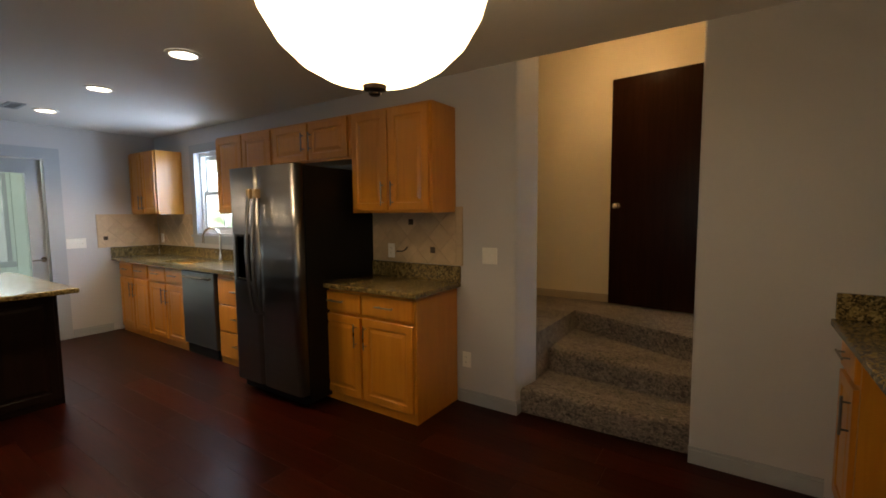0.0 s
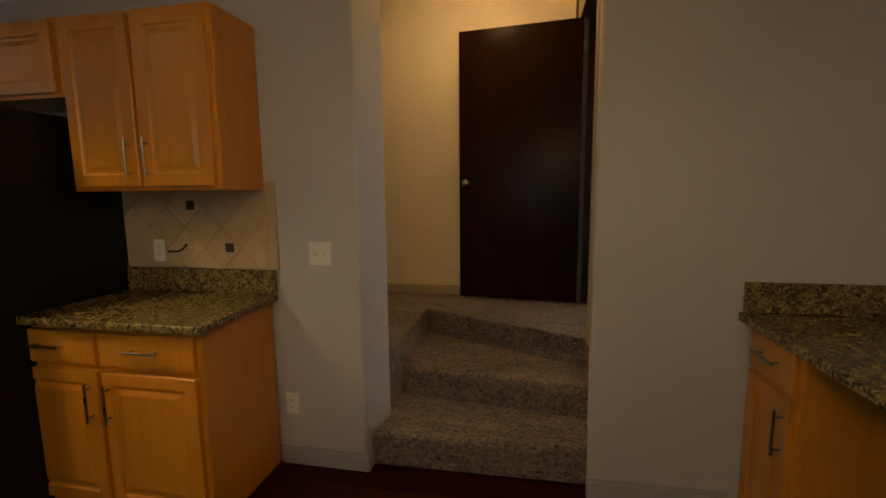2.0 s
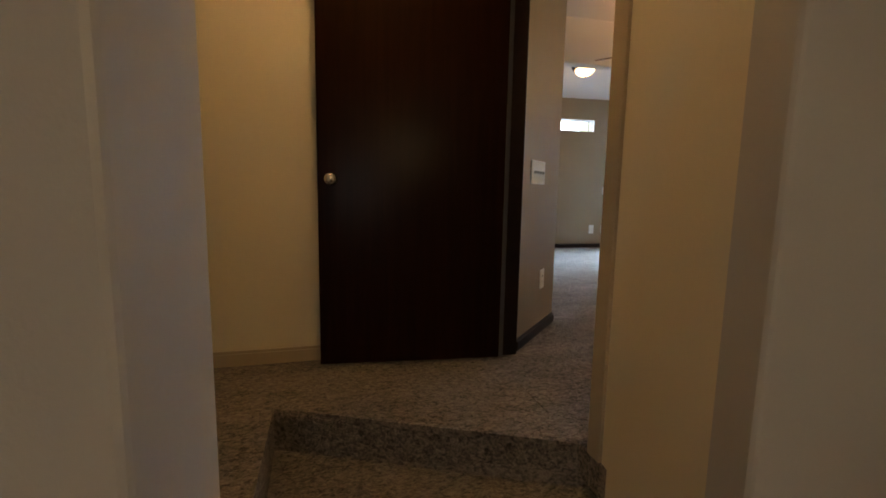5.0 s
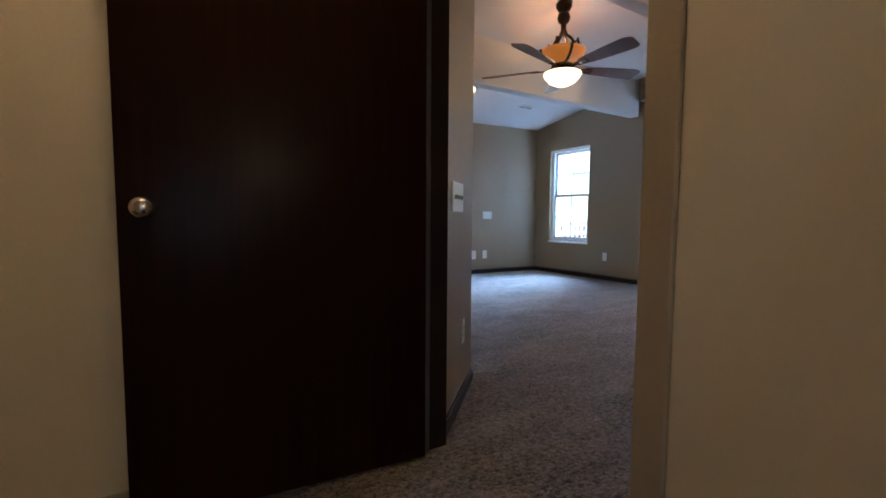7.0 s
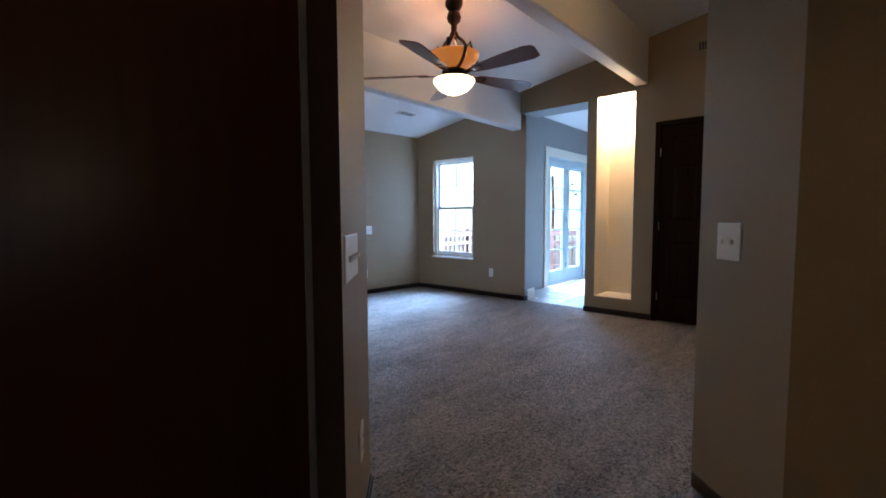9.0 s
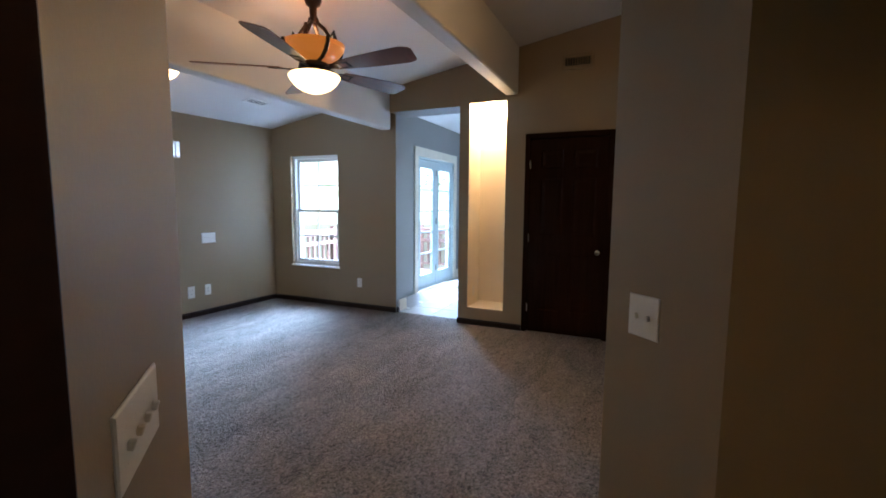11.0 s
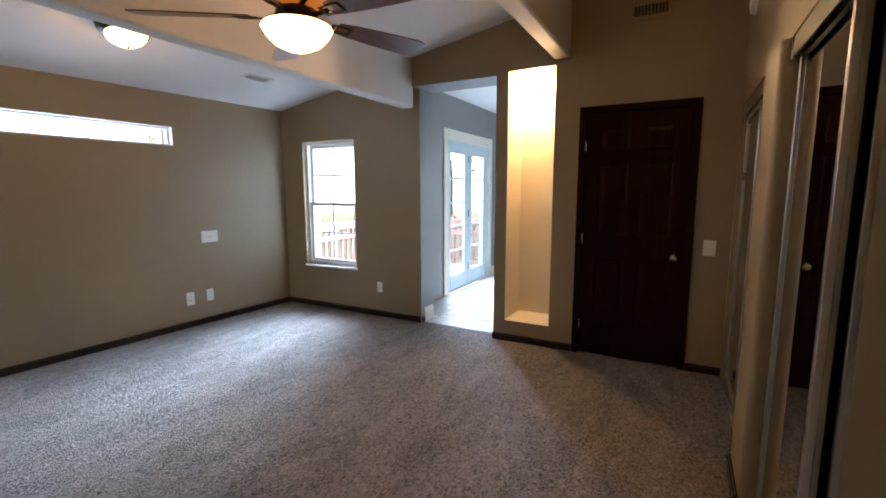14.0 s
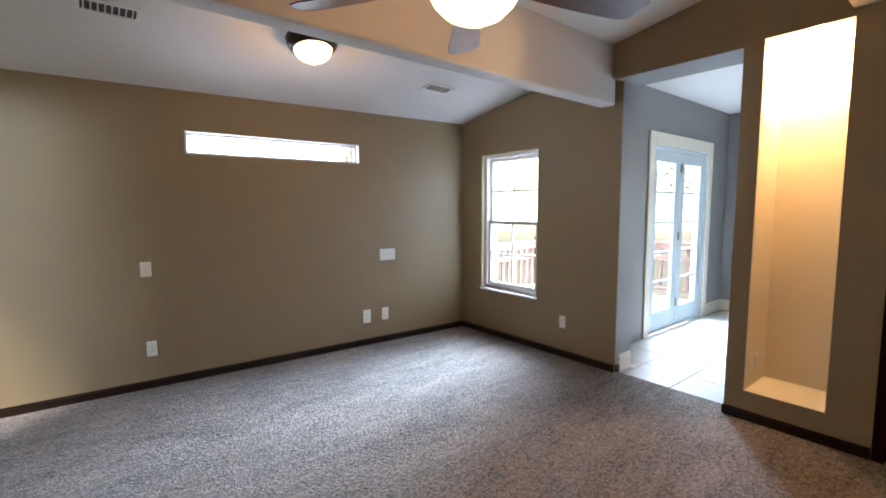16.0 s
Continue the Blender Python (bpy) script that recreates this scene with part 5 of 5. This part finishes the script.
part("top_rail", box(0, 2.7, -0.05, 0.05, 0.90, 0.94, 0.004), M_RAIL, r2)
part("fascia_rail", box(0, 2.7, -0.04, -0.019, 0.81, 0.899, 0.004), M_RAIL, r2)
part("middle_rail", box(0, 2.7, -0.04, -0.019, 0.62, 0.70, 0.004), M_RAIL, r2)
part("bottom_rail", box(0, 2.7, -0.02, 0.02, 0.10, 0.15, 0.004), M_RAIL, r2)
for i in range(18):
    part("baluster", box(0.06 + i * 0.15, 0.10 + i * 0.15, -0.018, 0.018, 0.15, 0.90), M_RAIL, r2)
for i in range(3):
    part("post", box(0.1 + i * 1.25, 0.19 + i * 1.25, -0.045, 0.045, 0.0, 1.0), M_RAIL, r2)


def tree(x, y, h, seed, label):
    """A tapered trunk with limbs and a loose crown of many small leaves."""
    rnd = random.Random(seed)
    e = thing("tree", x, y, -0.9, label=label, category="tree", group="trees behind the deck")
    bm = tube([(0, 0, 0), (0.1, 0, h * 0.3), (0.0, 0.15, h * 0.6), (0.1, 0.1, h * 0.9)], 0.16, 8)
    for v in bm.verts:
        k = 1 - 0.75 * v.co.z / h
        v.co.x, v.co.y = v.co.x * k, v.co.y * k
    part("trunk", bm, M_BARK, e)
    verts, faces = [], []
    for _ in range(9):
        a, z = rnd.uniform(0, 6.28), h * rnd.uniform(0.3, 0.85)
        ln = h * rnd.uniform(0.2, 0.34)
        end = Vector((ln * math.cos(a), ln * math.sin(a), z + ln * 0.4))
        part("limb", tube([(0.04, 0.05, z), end * 0.5 + Vector((0, 0, z * 0.5 + 0.1)), end], 0.035, 6), M_BARK, e)
        for _ in range(130):
            p = end + Vector((rnd.gauss(0, 0.6), rnd.gauss(0, 0.6), rnd.gauss(0, 0.45))) * (h / 7)
            u = Vector((rnd.gauss(0, 1), rnd.gauss(0, 1), rnd.gauss(0, 1))).normalized()
            w_ = u.orthogonal().normalized()
            s = rnd.uniform(0.09, 0.2)
            n = len(verts)
            verts += [p - u * s, p + w_ * s * 0.5, p + u * s, p - w_ * s * 0.5]
            faces.append((n, n + 1, n + 2, n + 3))
    me = bpy.data.meshes.new("crown")
    me.from_pydata([tuple(v) for v in verts], [], faces)
    me.materials.append(M_LEAF)
    c = new("crown", me)
    c.parent = e
    return e


for i, (x, y, h) in enumerate(((19, 26, 10), (29, 19, 11), (12, 30, 9))):
    tree(x, y, h, 11 + i, "leafy green tree beyond the deck")

# far surroundings: outdoor brightness is put in as emission, mottled green to white
bk, bn, bl_, bb = nodes_of("glowing_distance")
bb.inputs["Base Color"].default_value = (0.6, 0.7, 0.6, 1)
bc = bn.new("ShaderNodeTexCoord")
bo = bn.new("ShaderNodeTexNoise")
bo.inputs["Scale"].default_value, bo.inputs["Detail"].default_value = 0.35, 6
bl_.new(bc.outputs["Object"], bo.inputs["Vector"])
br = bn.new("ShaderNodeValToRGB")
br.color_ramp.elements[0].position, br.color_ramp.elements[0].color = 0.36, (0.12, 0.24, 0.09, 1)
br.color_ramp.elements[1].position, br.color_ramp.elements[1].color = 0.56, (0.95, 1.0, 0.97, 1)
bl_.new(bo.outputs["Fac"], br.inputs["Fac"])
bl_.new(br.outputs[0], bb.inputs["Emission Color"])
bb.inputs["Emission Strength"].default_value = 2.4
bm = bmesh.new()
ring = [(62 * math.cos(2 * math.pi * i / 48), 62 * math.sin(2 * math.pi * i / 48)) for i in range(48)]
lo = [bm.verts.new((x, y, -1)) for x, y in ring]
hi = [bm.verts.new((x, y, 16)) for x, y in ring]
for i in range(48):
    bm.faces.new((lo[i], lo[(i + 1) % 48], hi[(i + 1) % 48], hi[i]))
structure("backdrop", bm, bk, "self-glowing backdrop of green and white beyond the trees", "backdrop")

# porch outside the kitchen door
structure("porch_floor", boxes([(KX - 3.0, KX - 0.14, -0.5, 3.0, -0.15, -0.03)]), M_SIDING, "pale porch floor outside the kitchen door", "floor")
# unseen cover, added to block sun and sky from the porch wall
structure("porch_shade_cover", boxes([(KX - 3.1, KX - 0.15, -0.5, 3.0, 2.60, 2.70)]), M_SIDING, "added unseen cover that keeps sun and sky off the porch", "ceiling")
porch_wall = structure("porch_wall", boxes([(KX - 3.1, KX - 3.04, -0.5, 3.0, -0.1, 2.598)]), M_SIDING, "pale green board wall across the porch", "wall")
for i in range(24):
    part("board", box(KX - 3.04, KX - 3.018 + 0.004 * (i % 2), -0.5 + i * 0.146, -0.36 + i * 0.146, -0.03, 2.598, 0.003), M_SIDING, porch_wall)
pw_ = thing("porch_window", KX - 3.01, 1.55, 0.66, 90, "grey framed window in the porch wall", "window")
part("frame", boxes([(0, 0.05, -0.03, 0.0, 0, 1.4), (0.47, 0.52, -0.03, 0.0, 0, 1.4), (0.05, 0.47, -0.03, 0.0, 1.35, 1.4), (-0.04, 0.56, -0.05, 0.0, -0.04, 0.05)]), M_GREYTRIM, pw_)
part("pane", box(0.05, 0.47, -0.012, -0.006, 0.05, 1.35), M_MIRROR, pw_, "sky-reflecting glass")

# ---- pieces: tiles and planks ----
bs = thing("tile_backsplash", -2.755, KY, 1.022, label="cream travertine tile backsplash with bronze accents", category="backsplash")
part("grout", box(0, 1.037, -0.006, -0.001, 0.0, 0.435), M_GROUT, bs)


def tile_data(w, h, t=0.006):
    bm = ring_panel(w, h, 0.0, [(0.0, -t + 0.002), (0.002, -t), (0.003, -t)])
    me = bpy.data.meshes.new("tile")
    bm.to_mesh(me)
    bm.free()
    me.materials.append(M_TILE)
    return me


def clipped(poly, x0, x1, z0, z1):
    """A plan outline cut down to a rectangle."""
    for axis, limit, sign in ((0, x0, 1), (0, x1, -1), (1, z0, 1), (1, z1, -1)):
        out = []
        for p, q in zip(poly, poly[1:] + poly[:1]):
            a, b = (p[axis] - limit) * sign, (q[axis] - limit) * sign
            if a >= 0:
                out.append(p)
            if a * b < 0:
                k = a / (a - b)
                out.append((p[0] + (q[0] - p[0]) * k, p[1] + (q[1] - p[1]) * k))
        poly = out
        if len(poly) < 3:
            return []
    return poly


def tile_shape(poly, t=0.006):
    """A flat stone over any convex outline in the xz plane, its rim eased."""
    bm = bmesh.new()
    cx, cz = sum(p[0] for p in poly) / len(poly), sum(p[1] for p in poly) / len(poly)
    rings = [[bm.verts.new((cx + (x - cx) * k, y, cz + (z - cz) * k)) for x, z in poly] for k, y in ((1, 0), (1, -t + 0.0015), (0.97, -t))]
    for r0, r1 in zip(rings, rings[1:]):
        for i in range(len(poly)):
            bm.faces.new((r0[i], r0[(i + 1) % len(poly)], r1[(i + 1) % len(poly)], r1[i]))
    bm.faces.new(rings[-1])
    bmesh.ops.recalc_face_normals(bm, faces=bm.faces[:])
    return bm


def lay_tiles(parent, x_end, z_end, size, y=-0.0045, gap=0.003, border=0.055):
    """Tiles laid on the diagonal, with a straight border at the open end."""
    half = size * math.sqrt(0.5)
    r = half - gap * 0.7
    x_in = x_end - border
    for i in range(-1, int(x_in / half) + 2):
        for j in range(-1, int(z_end / half) + 2):
            if (i + j) % 2:
                continue
            cx, cz = i * half, j * half
            poly = clipped([(cx - r, cz), (cx, cz - r), (cx + r, cz), (cx, cz + r)], gap, x_in - gap, gap, z_end - gap)
            if poly and max(p[0] for p in poly) - min(p[0] for p in poly) > 0.02 and max(p[1] for p in poly) - min(p[1] for p in poly) > 0.02:
                part("tile", moved(tile_shape(poly), Matrix.Translation((0, y, 0))), M_TILE, parent)
    n = max(1, round(z_end / size))
    for j in range(n):
        part("tile", moved(tile_shape([(x_in, j * z_end / n + gap), (x_end - gap, j * z_end / n + gap), (x_end - gap, (j + 1) * z_end / n - gap), (x_in, (j + 1) * z_end / n - gap)]), Matrix.Translation((0, y, 0))), M_TILE, parent)


lay_tiles(bs, 1.037, 0.435, 0.148)
for x, z in ((0.772, 0.107), (0.565, 0.32), (0.35, 0.107)):
    part("accent", moved(ring_panel(0.045, 0.045, 0.0, [(0, -0.003), (0.002, -0.004), (0.004, -0.004)]), pose(x - 0.022, -0.0115, z - 0.022)), M_ACCENT, bs, "bronze glass accent tile")
bs2 = thing("tile_backsplash", KX + 0.004, KY, 1.022, label="cream travertine tile backsplash in the corner", category="backsplash")
part("grout", box(0, 0.89, -0.006, -0.001, 0.0, 0.392), M_GROUT, bs2)
lay_tiles(bs2, 0.89, 0.392, 0.148)
bs3 = thing("tile_backsplash", KX, 2.20, 1.022, 90, "cream travertine tile backsplash on the end wall", "backsplash")
part("grout", box(0, 0.67, -0.006, -0.001, 0.0, 0.40), M_GROUT, bs3)
lay_tiles(bs3, 0.67, 0.40, 0.148)
part("accent", moved(ring_panel(0.045, 0.045, 0.0, [(0, -0.003), (0.002, -0.004), (0.004, -0.004)]), pose(0.06, -0.0115, 0.09)), M_ACCENT, bs3, "bronze glass accent tile")

ft = tile_data(0.392, 0.392, 0.008)
ft.materials.clear()
ft.materials.append(M_SUNTILE)
fs = bpy.data.objects["floor_sunroom"]
for i in range(8):
    for j in range(9):
        ob = new("tile", ft)
        ob.parent = fs
        ob.matrix_world = pose(4.60 + i * 0.398, 3.46 + j * 0.398, FZ - 0.01, -90, 0, 0) @ pose(0, 0, 0)

# laminate planks
pd_ = {}
rnd = random.Random(5)
PW, PL = 0.193, 1.22
y = -0.9
while y < 2.86:
    x = KX + 0.01 - rnd.uniform(0.1, 1.1)
    while x < 0.98:
        x0, x1 = max(x, KX + 0.004), min(x + PL, 0.996)
        w_, d_ = round(x1 - x0 - 0.001, 3), round(min(PW, 2.945 - y) - 0.001, 3)
        if w_ > 0.03 and d_ > 0.02:
            key = (w_, d_)
            if key not in pd_:
                bm = ring_panel(w_, d_, 0.0, [(0, -0.0056), (0.0006, -0.006), (0.001, -0.006)])
                bm.transform(Matrix(((1, 0, 0, 0), (0, 0, 1, 0), (0, -1, 0, 0), (0, 0, 0, 1))))
                bmesh.ops.recalc_face_normals(bm, faces=bm.faces[:])
                me = bpy.data.meshes.new("plank")
                bm.to_mesh(me)
                bm.free()
                me.materials.append(M_PLANK)
                pd_[key] = me
            ob = new("plank", pd_[key])
            ob.parent = floor_kitchen
            ob.location = (x0, y, -0.0075)
        x += PL
    y += PW
